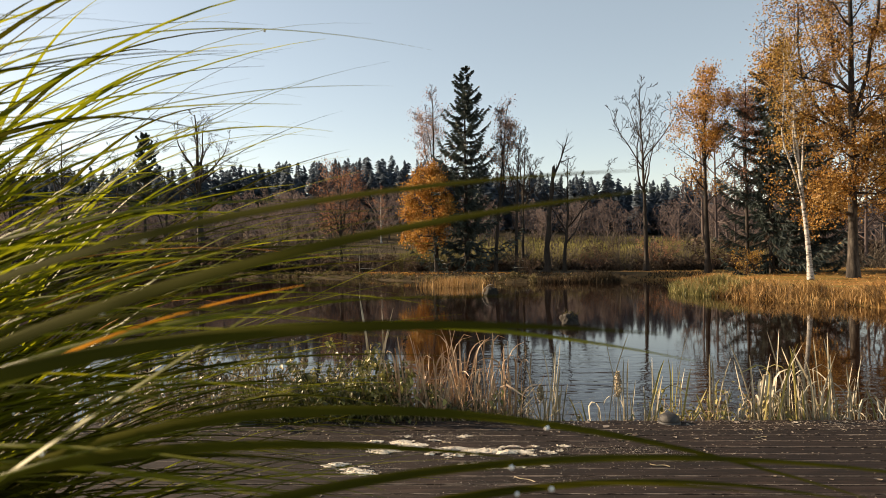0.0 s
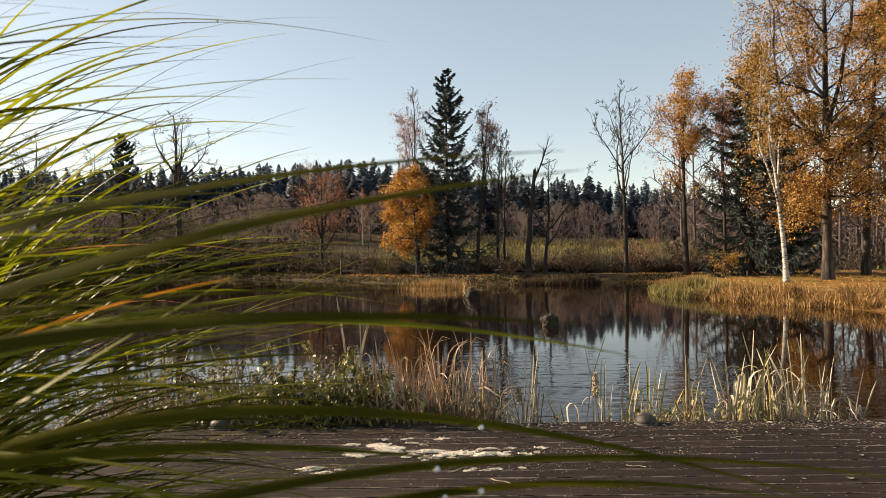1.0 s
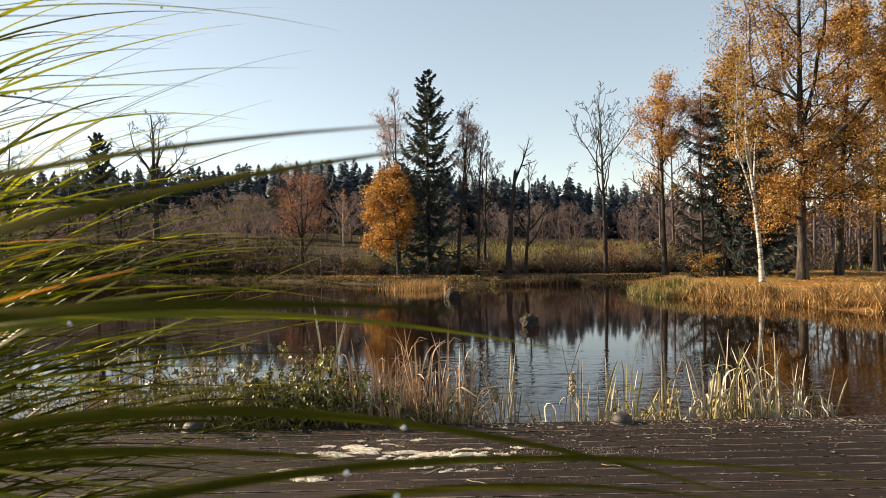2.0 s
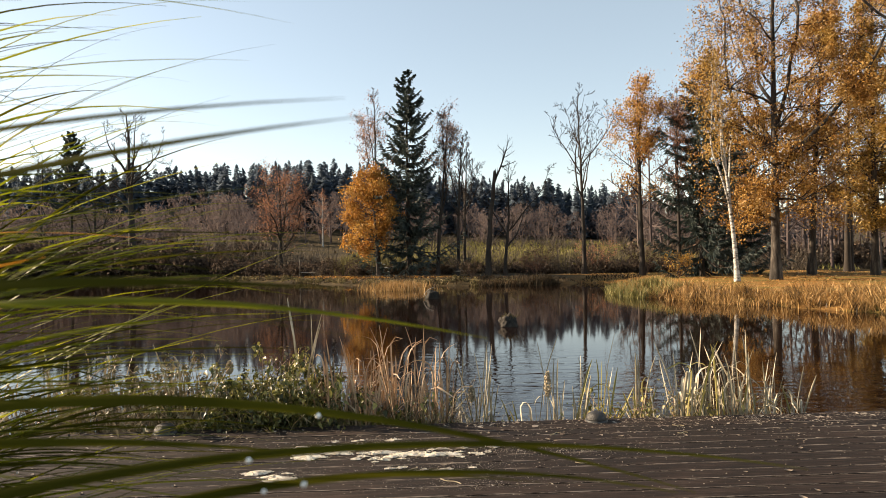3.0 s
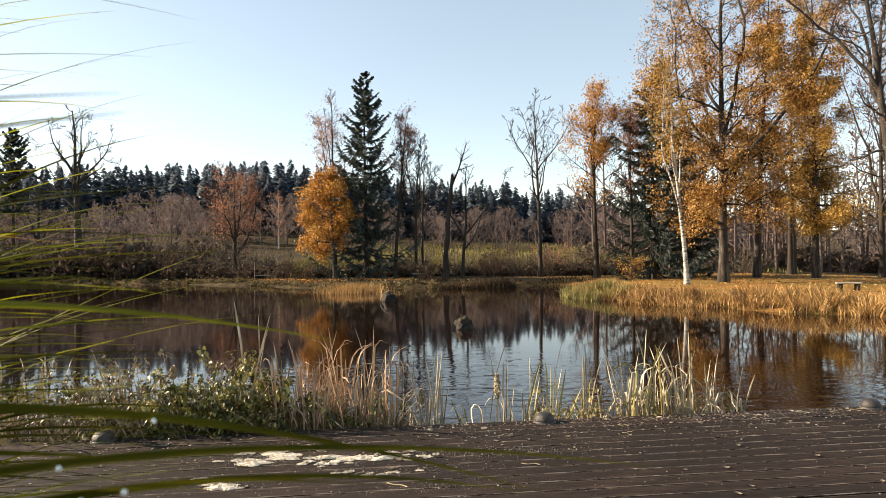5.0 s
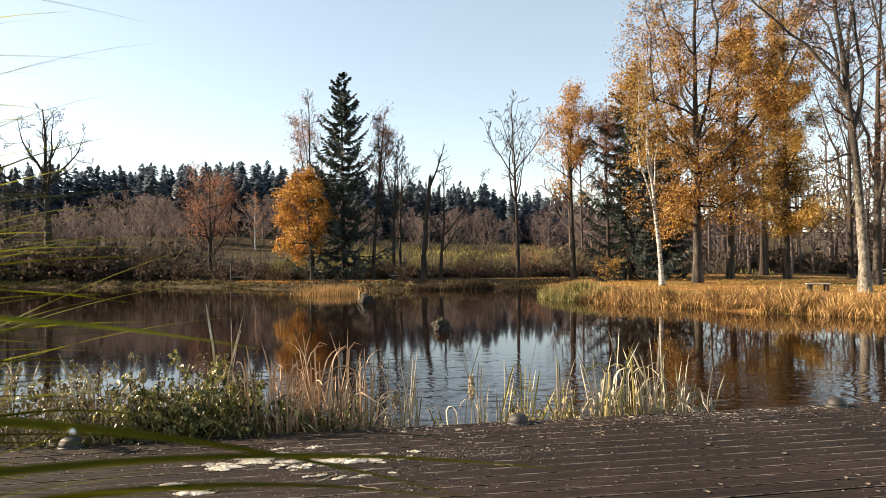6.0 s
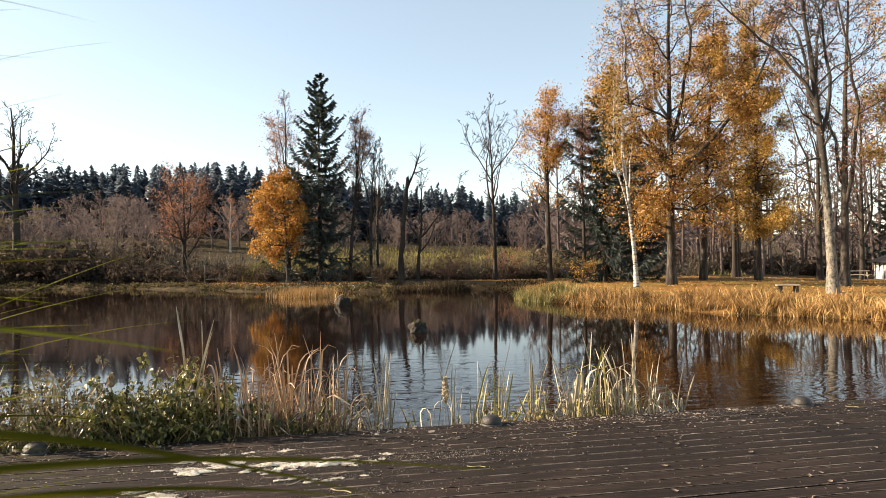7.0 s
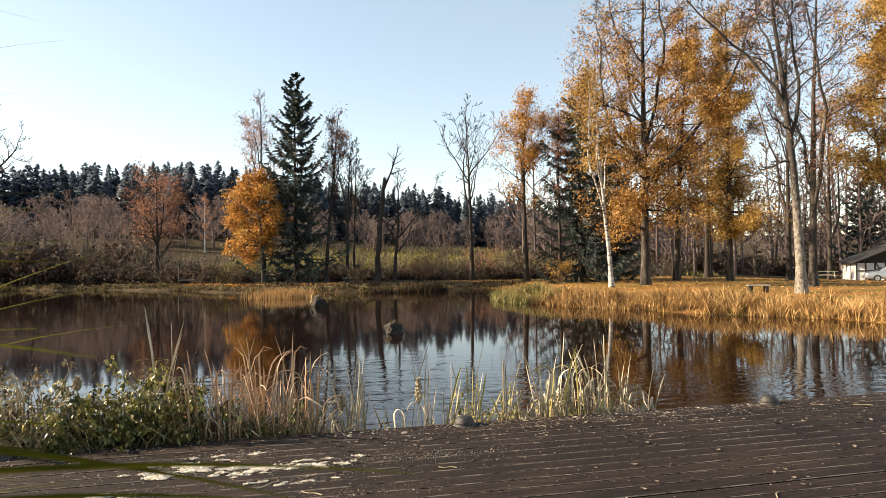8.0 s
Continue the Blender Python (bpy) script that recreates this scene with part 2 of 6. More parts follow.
def water_mat():
    m, n, l, p = node_mat("pond_water")
    p.inputs["Base Color"].default_value = (0.0085, 0.0040, 0.0026, 1)
    p.inputs["Roughness"].default_value = 0.012
    p.inputs["IOR"].default_value = 1.33
    long = noise_of(n, l, 1.0, 1, 0.4, (1.7, 4.6, 1), 0.9)
    small = noise_of(n, l, 1.0, 2, 0.5, (9.0, 24.0, 1), 0.3)
    # a breeze roughens the water near the deck; further out it lies calm
    gust = noise_of(n, l, 0.16, 3, 0.5, (0.6, 1.0, 1.0))
    tc = n.new("ShaderNodeTexCoord")
    sep = n.new("ShaderNodeSeparateXYZ")
    l.new(tc.outputs["Object"], sep.inputs[0])
    reach = n.new("ShaderNodeMath")
    reach.operation = 'MULTIPLY_ADD'
    reach.inputs[1].default_value = -14.0
    l.new(gust, reach.inputs[0])
    l.new(sep.outputs[1], reach.inputs[2])
    # the trees shelter the eastern side, the tall plants the western
    west = n.new("ShaderNodeMapRange")
    west.inputs[1].default_value, west.inputs[2].default_value, west.inputs[3].default_value, west.inputs[4].default_value = -3.5, 0.5, 6.0, 0.0
    l.new(sep.outputs[0], west.inputs[0])
    lee = n.new("ShaderNodeMapRange")
    lee.inputs[1].default_value, lee.inputs[2].default_value, lee.inputs[4].default_value = 3.0, 6.5, 2.5
    l.new(sep.outputs[0], lee.inputs[0])
    far_out = n.new("ShaderNodeMath")
    l.new(reach.outputs[0], far_out.inputs[0])
    l.new(lee.outputs[0], far_out.inputs[1])
    sides = n.new("ShaderNodeMath")
    l.new(far_out.outputs[0], sides.inputs[0])
    l.new(west.outputs[0], sides.inputs[1])
    calm = n.new("ShaderNodeMapRange")
    calm.inputs[1].default_value, calm.inputs[2].default_value = 1.5, 8.5
    calm.inputs[3].default_value, calm.inputs[4].default_value = 1.0, 0.02
    l.new(sides.outputs[0], calm.inputs[0])
    add = n.new("ShaderNodeMath")
    add.operation = 'MULTIPLY_ADD'
    add.inputs[1].default_value = 0.05
    l.new(small, add.inputs[0])
    l.new(long, add.inputs[2])
    # fine capillary waves blur the far reflections, most of all on the open western side
    west_rough = n.new("ShaderNodeMapRange")
    west_rough.inputs[1].default_value, west_rough.inputs[2].default_value = 1.0, 9.0
    west_rough.inputs[3].default_value, west_rough.inputs[4].default_value = 0.042, 0.02
    l.new(sep.outputs[0], west_rough.inputs[0])
    beyond = n.new("ShaderNodeMapRange")
    l.new(reach.outputs[0], beyond.inputs[0])
    beyond.inputs[1].default_value, beyond.inputs[2].default_value = 1.5, 7.0
    fuzz = n.new("ShaderNodeMath")
    fuzz.operation = 'MULTIPLY_ADD'
    fuzz.inputs[2].default_value = 0.012
    l.new(west_rough.outputs[0], fuzz.inputs[0])
    l.new(beyond.outputs[0], fuzz.inputs[1])
    l.new(fuzz.outputs[0], p.inputs["Roughness"])
    b = n.new("ShaderNodeBump")
    b.inputs["Distance"].default_value = 0.0145
    l.new(calm.outputs[0], b.inputs["Strength"])
    l.new(add.outputs[0], b.inputs["Height"])
    l.new(b.outputs[0], p.inputs["Normal"])
    return m


def deck_mat():
    m, n, l, p = node_mat("weathered_decking")
    tc = n.new("ShaderNodeTexCoord")
    oi = n.new("ShaderNodeObjectInfo")
    grain = noise_of(n, l, 1.0, 6, 0.7, (3.0, 60.0, 60.0), 0.6)
    dirt = noise_of(n, l, 2.2, 6, 0.7)
    wood = ramp_of(n, l, grain, [(0.3, (0.014, 0.0085, 0.0075)), (0.52, (0.050, 0.035, 0.030)), (0.75, (0.16, 0.122, 0.105))])
    # pale lichen and grit in small flecks
    fleck = ramp_of(n, l, noise_of(n, l, 1.0, 4, 0.8, (38.0, 75.0, 40.0)), [(0.60, (0, 0, 0)), (0.70, (0.55, 0.55, 0.55))])
    wood = mixed(n, l, wood, (0.22, 0.185, 0.155), fleck)
    soil = ramp_of(n, l, dirt, [(0.42, (0.55, 0.5, 0.45)), (0.62, (1.2, 1.17, 1.12))])
    c = mixed(n, l, wood, soil, 1.0, 'MULTIPLY')
    v = ramp_of(n, l, oi.outputs["Random"], [(0, (0.24, 0.21, 0.20)), (1, (0.41, 0.37, 0.345))])
    c = mixed(n, l, c, v, 1.0, 'MULTIPLY')
    # worn edges, painted paler for the sun they catch, broken along the plank
    sep = n.new("ShaderNodeSeparateXYZ")
    l.new(tc.outputs["Object"], sep.inputs[0])
    away = n.new("ShaderNodeMath")
    away.operation = 'ABSOLUTE'
    l.new(sep.outputs[1], away.inputs[0])
    edge = n.new("ShaderNodeMapRange")
    edge.inputs[1].default_value, edge.inputs[2].default_value = 0.0535, 0.0570
    l.new(away.outputs[0], edge.inputs[0])
    chip = ramp_of(n, l, noise_of(n, l, 1.0, 5, 0.75, (5.0, 14.0, 1.0)), [(0.42, (0, 0, 0)), (0.60, (0.9, 0.9, 0.9))])
    top = n.new("ShaderNodeMapRange")
    top.inputs[1].default_value, top.inputs[2].default_value = -0.0045, -0.0015
    l.new(sep.outputs[2], top.inputs[0])
    worn_glint = mixed(n, l, (0.0, 0.0, 0.0), chip, edge.outputs[0])
    # plank sides are painted near black, as the shade in the gaps
    c = mixed(n, l, (0.006, 0.005, 0.004), c, top.outputs[0])
    worn_glint = mixed(n, l, (0.0, 0.0, 0.0), worn_glint, top.outputs[0])
    c = mixed(n, l, c, (0.27, 0.215, 0.175), worn_glint)
    l.new(c, p.inputs["Base Color"])
    r = n.new("ShaderNodeMapRange")
    r.inputs[3].default_value, r.inputs[4].default_value = 0.7, 0.95
    l.new(dirt, r.inputs[0])
    l.new(r.outputs[0], p.inputs["Roughness"])
    p.inputs["Specular IOR Level"].default_value = 0.18
    b = n.new("ShaderNodeBump")
    b.inputs["Strength"].default_value, b.inputs["Distance"].default_value = 0.5, 0.004
    l.new(grain, b.inputs["Height"])
    l.new(b.outputs[0], p.inputs["Normal"])
    return m


M["crumb"] = surface("dirty_crumb", [(0.3, (0.20, 0.17, 0.14)), (0.7, (0.46, 0.40, 0.34))], 9, fine=120, rough=0.95, bump=0.2, spec=0.1)
M["meal"] = surface("spilled_meal", [(0.3, (0.62, 0.54, 0.43)), (0.7, (0.84, 0.77, 0.67))], 30, fine=160, rough=0.95, bump=0.3, spec=0.1)
M["wool"] = surface("seed_wool", [(0.3, (0.34, 0.27, 0.18)), (0.7, (0.60, 0.50, 0.36))], 30, fine=160, rough=0.95, bump=0.5, spec=0.1)
M["ground"] = ground_mat()
M["water"] = water_mat()
M["deck"] = deck_mat()

# ---- mesh helpers ----


def quad_mesh(name, V, Q, smooth=False):
    me = bpy.data.meshes.new(name)
    V = np.ascontiguousarray(V, dtype=np.float32)
    Q = np.ascontiguousarray(Q, dtype=np.int32)
    me.vertices.add(len(V))
    me.vertices.foreach_set("co", V.ravel())
    me.loops.add(Q.size)
    me.loops.foreach_set("vertex_index", Q.ravel())
    me.polygons.add(len(Q))
    me.polygons.foreach_set("loop_start", np.arange(0, Q.size, 4, dtype=np.int32))
    if smooth:
        me.polygons.foreach_set("use_smooth", np.ones(len(Q), dtype=bool))
    me.update(calc_edges=True)
    me.validate()
    return me


def np_part(name, V, Q, material, parent=None, label="", smooth=False):
    me = quad_mesh(name, V, Q, smooth)
    me.materials.append(material)
    ob = new(name, me)
    ob.parent = parent
    return tagged(ob, label)


def part(name, bm, material, parent=None, label="", smooth=False):
    me = bpy.data.meshes.new(name)
    if smooth:
        for f in bm.faces:
            f.smooth = True
    bm.normal_update()
    bm.to_mesh(me)
    bm.free()
    me.materials.append(material)
    ob = new(name, me)
    ob.parent = parent
    return tagged(ob, label)


def thing(name, x, y, z, label, category, group="", rz=0.0):
    ob = new(name)
    ob.matrix_world = pose(x, y, z, 0, 0, rz)
    ob.empty_display_size = 0.1
    return tagged(ob, label, category, group)


def unit(v):
    return v / np.maximum(np.linalg.norm(v, axis=-1, keepdims=True), 1e-9)


def tubes(P, R, sides=5):
    """Tapered tubes along the polylines P (n, k, 3) with the radii R (n, k)."""
    n, k, _ = P.shape
    T = np.empty_like(P)
    T[:, 1:-1] = P[:, 2:] - P[:, :-2]
    T[:, 0], T[:, -1] = P[:, 1] - P[:, 0], P[:, -1] - P[:, -2]
    T = unit(T)
    ref = np.where(np.abs(T[:, :1, 2:3]) > 0.8, np.array([1.0, 0.0, 0.0]), np.array([0.0, 0.0, 1.0]))
    A = unit(np.cross(T, np.broadcast_to(ref, T.shape)))
    B = np.cross(T, A)
    a = np.arange(sides) * 2 * np.pi / sides
    V = P[:, :, None] + R[:, :, None, None] * (A[:, :, None] * np.cos(a)[:, None] + B[:, :, None] * np.sin(a)[:, None])
    idx = np.arange(n * k * sides).reshape(n, k, sides)
    nxt = np.roll(idx, -1, axis=2)
    Q = np.stack([idx[:, :-1], nxt[:, :-1], nxt[:, 1:], idx[:, 1:]], axis=-1).reshape(-1, 4)
    return V.reshape(-1, 3), Q


def ribbons(P, R):
    """Fine twigs: one narrow folded strip along every polyline."""
    n, k, _ = P.shape
    T = unit(P[:, -1] - P[:, 0])
    g = np.stack([np.sin(np.arange(n) * 12.9), np.sin(np.arange(n) * 78.2 + 1), np.sin(np.arange(n) * 37.7 + 2)], 1)
    side = unit(np.cross(T, g))[:, None] * R[:, :, None] * 1.35
    V = np.stack([P - side, P + side], 2)
    idx = np.arange(n * k * 2).reshape(n, k, 2)
    Q = np.stack([idx[:, :-1, 0], idx[:, :-1, 1], idx[:, 1:, 1], idx[:, 1:, 0]], -1).reshape(-1, 4)
    return V.reshape(-1, 3), Q


def joined(pieces):
    Vs, Qs, off = [], [], 0
    for V, Q in pieces:
        Vs.append(V)
        Qs.append(Q + off)
        off += len(V)
    return np.concatenate(Vs), np.concatenate(Qs)


def branches(rng, P, R, n, u0, u1, length, angle, up, wig, k=6, thick=0.6, end=0.25, min_r=0.004, spread=25.0, low=0.4):
    """n children on every parent, between u0 and u1 of its length; length is a function of u, or a share of the parent's."""
    N, K, _ = P.shape
    own = np.repeat(np.arange(N), n)
    j = np.tile(np.arange(n), N)
    u = u0 + (u1 - u0) * (j + rng.random(N * n)) / n
    f = u * (K - 1)
    i = np.minimum(f.astype(int), K - 2)
    w = (f - i)[:, None]
    pos = P[own, i] * (1 - w) + P[own, i + 1] * w
    tan = unit(P[own, i + 1] - P[own, i])
    rad = R[own, i] * (1 - w[:, 0]) + R[own, i + 1] * w[:, 0]
    plen = np.linalg.norm(np.diff(P, axis=1), axis=2).sum(1)[own]
    if callable(length):
        L = length(u) * rng.uniform(low, 1.2, N * n)
    else:
        L = plen * length * (1.15 - 0.7 * u) * rng.uniform(0.65, 1.3, N * n)
    az = j * 2.399 + rng.uniform(0, 6.28, N)[own] + rng.normal(0, 0.5, N * n)
    ref = np.where(np.abs(tan[:, 2:3]) > 0.9, np.array([1.0, 0, 0]), np.array([0, 0, 1.0]))
    a = unit(np.cross(tan, ref))
    b = np.cross(tan, a)
    th = np.radians(angle + rng.normal(0, spread * 0.4, N * n))[:, None]
    d = tan * np.cos(th) + (a * np.cos(az)[:, None] + b * np.sin(az)[:, None]) * np.sin(th)
    out = np.empty((N * n, k, 3))
    out[:, 0] = pos
    step = (L / (k - 1))[:, None]
    for s in range(1, k):
        d = unit(d + np.array([0, 0, up]) + rng.normal(0, wig, (N * n, 3)))
        out[:, s] = out[:, s - 1] + d * step
    r0 = np.maximum(rad * thick, min_r)
    rr = r0[:, None] * np.linspace(1, end, k)[None]
    return out, np.maximum(rr, min_r * 0.6)


def leaf_quads(rng, C, size, flat=0.0, aspect=0.6):
    """Bent leaves at the places C; flat turns them towards the horizontal."""
    n = len(C)
    a = unit(rng.normal(0, 1, (n, 3)) * np.array([1, 1, 1 - flat]))
    b = unit(np.cross(a, rng.normal(0, 1, (n, 3)) * np.array([1 - flat, 1 - flat, 1])))
    c = np.cross(a, b)
    s = (size * rng.uniform(0.6, 1.35, n))[:, None]
    V = np.stack([C - a * s * 0.5, C + b * s * 0.5 * aspect + c * s * 0.18, C + a * s * 0.5, C - b * s * 0.5 * aspect + c * s * 0.18], 1)
    return V.reshape(-1, 3), np.arange(4 * n).reshape(n, 4)


def on_branches(rng, P, count, u0=0.15, jitter=0.12):
    n, k, _ = P.shape
    o = rng.integers(0, n, count)
    f = (u0 + (1 - u0) * rng.random(count)) * (k - 1)
    i = np.minimum(f.astype(int), k - 2)
    w = (f - i)[:, None]
    return P[o, i] * (1 - w) + P[o, i + 1] * w + rng.normal(0, jitter, (count, 3))


def trunk_line(rng, h, lean=(0.0, 0.0), bend=0.15, k=14):
    t = np.linspace(0, 1, k)
    P = np.zeros((1, k, 3))
    P[0, :, 2] = h * t
    P[0, :, 0] = lean[0] * t ** 1.2 + bend * np.cumsum(rng.normal(0, 0.3, k)) * t
    P[0, :, 1] = lean[1] * t + bend * np.cumsum(rng.normal(0, 0.3, k)) * t
    return P


def broadleaf(x, y, h, r, crown, rng_seed, label, category="tree", bark="bark_dark", twig="twig", leaf=None, leaves=0, leaf_size=0.13,
              lean=(0.0, 0.0), first=0.3, n1=16, n2=8, n3=7, n4=4, angle=55.0, up=0.10, leaf_band=(0.0, 1.0), group="trees round the pond", fork=0, fork_at=None, skirt=0, skirt_leaves=0, name="tree",
              limb=0.46, thin=1.5, bend=0.15, hold_on=0.72, spread=0.16, wig=0.11, fork_angle=26, thinning=False):
    """A broad-leaved tree: trunk, limbs, three orders of branches and, where it still has any, leaves."""
    rng = np.random.default_rng(rng_seed)
    P0 = trunk_line(rng, h, lean, bend)
    t = np.linspace(0, 1, P0.shape[1])
    R0 = (r * (1 - 0.88 * t ** 0.9) + r * 0.4 * np.exp(-t * 45))[None]
    stems = [(P0, R0)]
    if fork:
        Pf, Rf = branches(rng, P0, R0, fork, *(fork_at or (first * 0.8, first * 1.3)), lambda u: h * (1 - u) * 0.95, fork_angle, 0.09, wig * 0.85, 12, 0.66, 0.12, low=0.8)
        stems.append((Pf, Rf))
    wood = [tubes(P, R, 9) for P, R in stems]
    ends = []
    twigs = []
    for P, R in stems:
        top = 0.3 if P is not P0 else first
        wide = crown if P is P0 else crown * 0.62
        prof = lambda u: wide * (0.45 + 0.55 * np.sin(np.pi * np.clip((u - top) / (1.02 - top), 0, 1) ** 0.8)) * (1.1 - 0.45 * u)
        P1, R1 = branches(rng, P, R, n1 if P is P0 else max(6, int(n1 * 0.6)), top, 0.99, prof, angle, up * 0.5, wig, 8, limb, 0.2, 0.018)
        wood.append(tubes(P1, R1, 5))
        P2, R2 = branches(rng, P1, R1, n2, 0.22, 1.0, 0.42, 45, up * 0.7, 0.10, 6, 0.6, 0.3, 0.0095 * thin)
        P3, R3 = branches(rng, P2, R2, n3, 0.2, 1.0, 0.45, 42, up * 0.5, 0.10, 4, 0.6, 0.4, 0.0062 * thin)
        twigs += [tubes(P2, R2, 3), ribbons(P3, R3)]
        ends.append(P3)
        if n4:
            P4, R4 = branches(rng, P3, R3, n4, 0.25, 1.0, 0.55, 40, up * 0.4, 0.15, 3, 0.7, 0.6, 0.005 * thin)
            twigs.append(ribbons(P4, R4))
            ends.append(P4[:, [0, 1, 2, 2]])
    low_leaves = None
    if skirt:
        # short drooping boughs along the lower trunk
        P1, R1 = branches(rng, P0, R0, skirt, first, 0.46, lambda u: crown * 0.6 + 0 * u, 82, -0.02, 0.10, 7, 0.3, 0.2, 0.014)
        P2, R2 = branches(rng, P1, R1, 7, 0.1, 1.0, 0.42, 50, 0.0, 0.12, 5, 0.6, 0.3, 0.009)
        P3, R3 = branches(rng, P2, R2, 5, 0.1, 1.0, 0.5, 45, 0.0, 0.12, 4, 0.6, 0.4, 0.006)
        wood.append(tubes(P1, R1, 5))
        twigs += [ribbons(P2, R2), ribbons(P3, R3)]
        low_leaves = on_branches(rng, P3, skirt_leaves, 0.0, 0.26)
    root = thing(name, x, y, float(ground_z(x, y)) - 0.12, label, category, group)
    V, Q = joined(wood)
    np_part("trunk", V, Q, M[bark], root, smooth=True)
    V, Q = joined(twigs)
    tagged(np_part("branching", V, Q, M[twig], root), kind="stuff")
    if leaves:
        E = np.concatenate(ends)
        C = on_branches(rng, E, leaves, 0.0, spread)
        hz = C[:, 2] / h
        keep = rng.random(len(C)) < np.interp(hz, [leaf_band[0] - 0.05, leaf_band[0] + 0.05, leaf_band[1] - 0.15, leaf_band[1] + 0.1], [0, 1, 1, 0.12])
        if thinning:
            # the upper limbs have lost most of their leaves
            keep &= rng.random(len(C)) < np.interp(hz, [0.36, 0.52, 0.72], [1.0, 0.55, 0.14])
        # leaves hold on in clumps with gaps between them
        a, b, c = C[:, 0] + rng.uniform(0, 9), C[:, 1] + rng.uniform(0, 9), C[:, 2]
        clump = np.sin(2.1 * a + 1.6 * np.sin(1.3 * b)) + np.sin(2.4 * b + 1.5 * np.sin(1.7 * c)) + np.sin(2.6 * c + 1.7 * np.sin(1.9 * a))
        keep &= clump + rng.normal(0, 0.55, len(C)) < np.interp(hold_on, [0.4, 0.8], [-0.25, 1.6])
        C = C[keep]
        if low_leaves is not None:
            a, b, c = low_leaves.T
            layer = np.sin(5.2 * c + 1.4 * np.sin(1.5 * a) + 1.2 * np.sin(1.8 * b)) + 0.8 * np.sin(2.7 * a + 1.5 * np.sin(2.2 * b))
            C = np.concatenate([C, low_leaves[layer + rng.normal(0, 0.4, len(a)) > -0.25]])
        V, Q = leaf_quads(rng, C, leaf_size)
        tagged(np_part("crown", V, Q, M[leaf], root), kind="stuff")
    return root


def spruce_mesh(rng, h, radius, whorls, per, sprays, needle=0.1, bare=0.05, power=0.8, rise=0.16):
    """Boughs in whorls that sag and turn up at the tip, each hung with rows of drooping sprays."""
    P0 = trunk_line(rng, h, (0, 0), 0.03, 10)
    R0 = (h * 0.014 * (1 - 0.95 * np.linspace(0, 1, 10)))[None]
    N = whorls * per
    u = bare + (0.985 - bare) * (np.repeat(np.arange(whorls), per) / (whorls - 1)) ** 0.92 + rng.normal(0, 0.012, N)
    az = np.repeat(rng.uniform(0, 6.28, whorls), per) + np.tile(np.arange(per), whorls) * 6.283 / per + rng.normal(0, 0.22, N)
    L = (radius * np.clip(1 - u, 0, 1) ** power + 0.018 * h) * rng.uniform(0.42, 1.22, N)
    out = np.stack([np.cos(az), np.sin(az), 0 * az], 1)
    t = np.linspace(0, 1, 8)
    sag = rise * (0.5 + 1.3 * u)[:, None] * t[None] - 0.20 * np.sin(np.pi * 0.85 * t)[None] * (1.15 - 0.7 * u)[:, None] + 0.16 * t[None] ** 3
    P1 = out[:, None] * (L[:, None] * t[None])[:, :, None]
    P1[:, :, 2] = (u * h)[:, None] + L[:, None] * sag
    P1[:, 1:, :2] += np.cumsum(rng.normal(0, 0.02, (N, 7, 2)), 1) * L[:, None, None]
    R1 = np.maximum((0.010 + 0.011 * L)[:, None] * np.linspace(1, 0.25, 8)[None], 0.008)
    # sprays on both sides of every bough and below it
    s = (0.10 + 0.92 * (np.arange(sprays)[None] + rng.random((N, sprays))) / sprays).clip(0, 0.999)
    f = s * 7
    i = np.minimum(f.astype(int), 6)
    w = (f - i)[..., None]
    rows = np.arange(N)[:, None]
    S = P1[rows, i] * (1 - w) + P1[rows, i + 1] * w
    T = unit(P1[rows, i + 1] - P1[rows, i])
    side = unit(np.cross(T, np.array([0, 0, 1.0])))
    sheets = []
    for sign in (-1, 1, 0):
        d = unit(T * 0.75 + side * sign * 0.8 + rng.normal(0, 0.18, T.shape) + np.array([0, 0, -0.12 - 0.5 * (sign == 0)]))
        ln = (0.30 * L[:, None] * (1.08 - 0.75 * s) + 0.14) * rng.uniform(0.55, 1.2, s.shape)
        if sign == 0:
            ln = ln * 0.7
        ln = np.minimum(ln, 0.5)[..., None]
        A, B = S + d * ln * 0.5 + np.array([0, 0, -0.05]) * ln, S + d * ln + np.array([0, 0, -0.30]) * ln
        for roll in (0.0, 1.4):
            e = unit(np.cross(d, np.array([0, 0, 1.0])))
            e = e * math.cos(roll) + np.cross(d, e) * math.sin(roll)
            wd = needle * rng.uniform(0.6, 1.3, ln.shape)
            V = np.stack([S - e * wd * 0.5, S + e * wd * 0.5, A + e * wd, A - e * wd, B + e * wd * 0.2, B - e * wd * 0.2], 2).reshape(-1, 3)
            k = np.arange(len(V) // 6)[:, None, None] * 6
            sheets.append((V, (k + np.array([[0, 1, 2, 3], [3, 2, 4, 5]])[None]).reshape(-1, 4)))
    return joined([tubes(P0, R0, 8), tubes(P1, R1, 4)]), joined(sheets)


def spruce(x, y, h, radius, seed, label, whorls=26, per=6, sprays=10, needle=0.1, bare=0.06, power=0.85, rise=0.16, name="spruce"):
    rng = np.random.default_rng(seed)
    wood, green = spruce_mesh(rng, h, radius, whorls, per, sprays, needle, bare, power, rise)
    root = thing(name, x, y, float(ground_z(x, y)) - 0.12, label, "spruce tree", "trees round the pond")
    np_part("trunk", *wood, M["bark_dark"], root)
    tagged(np_part("crown", *green, M["needle"], root), kind="stuff")
    return root

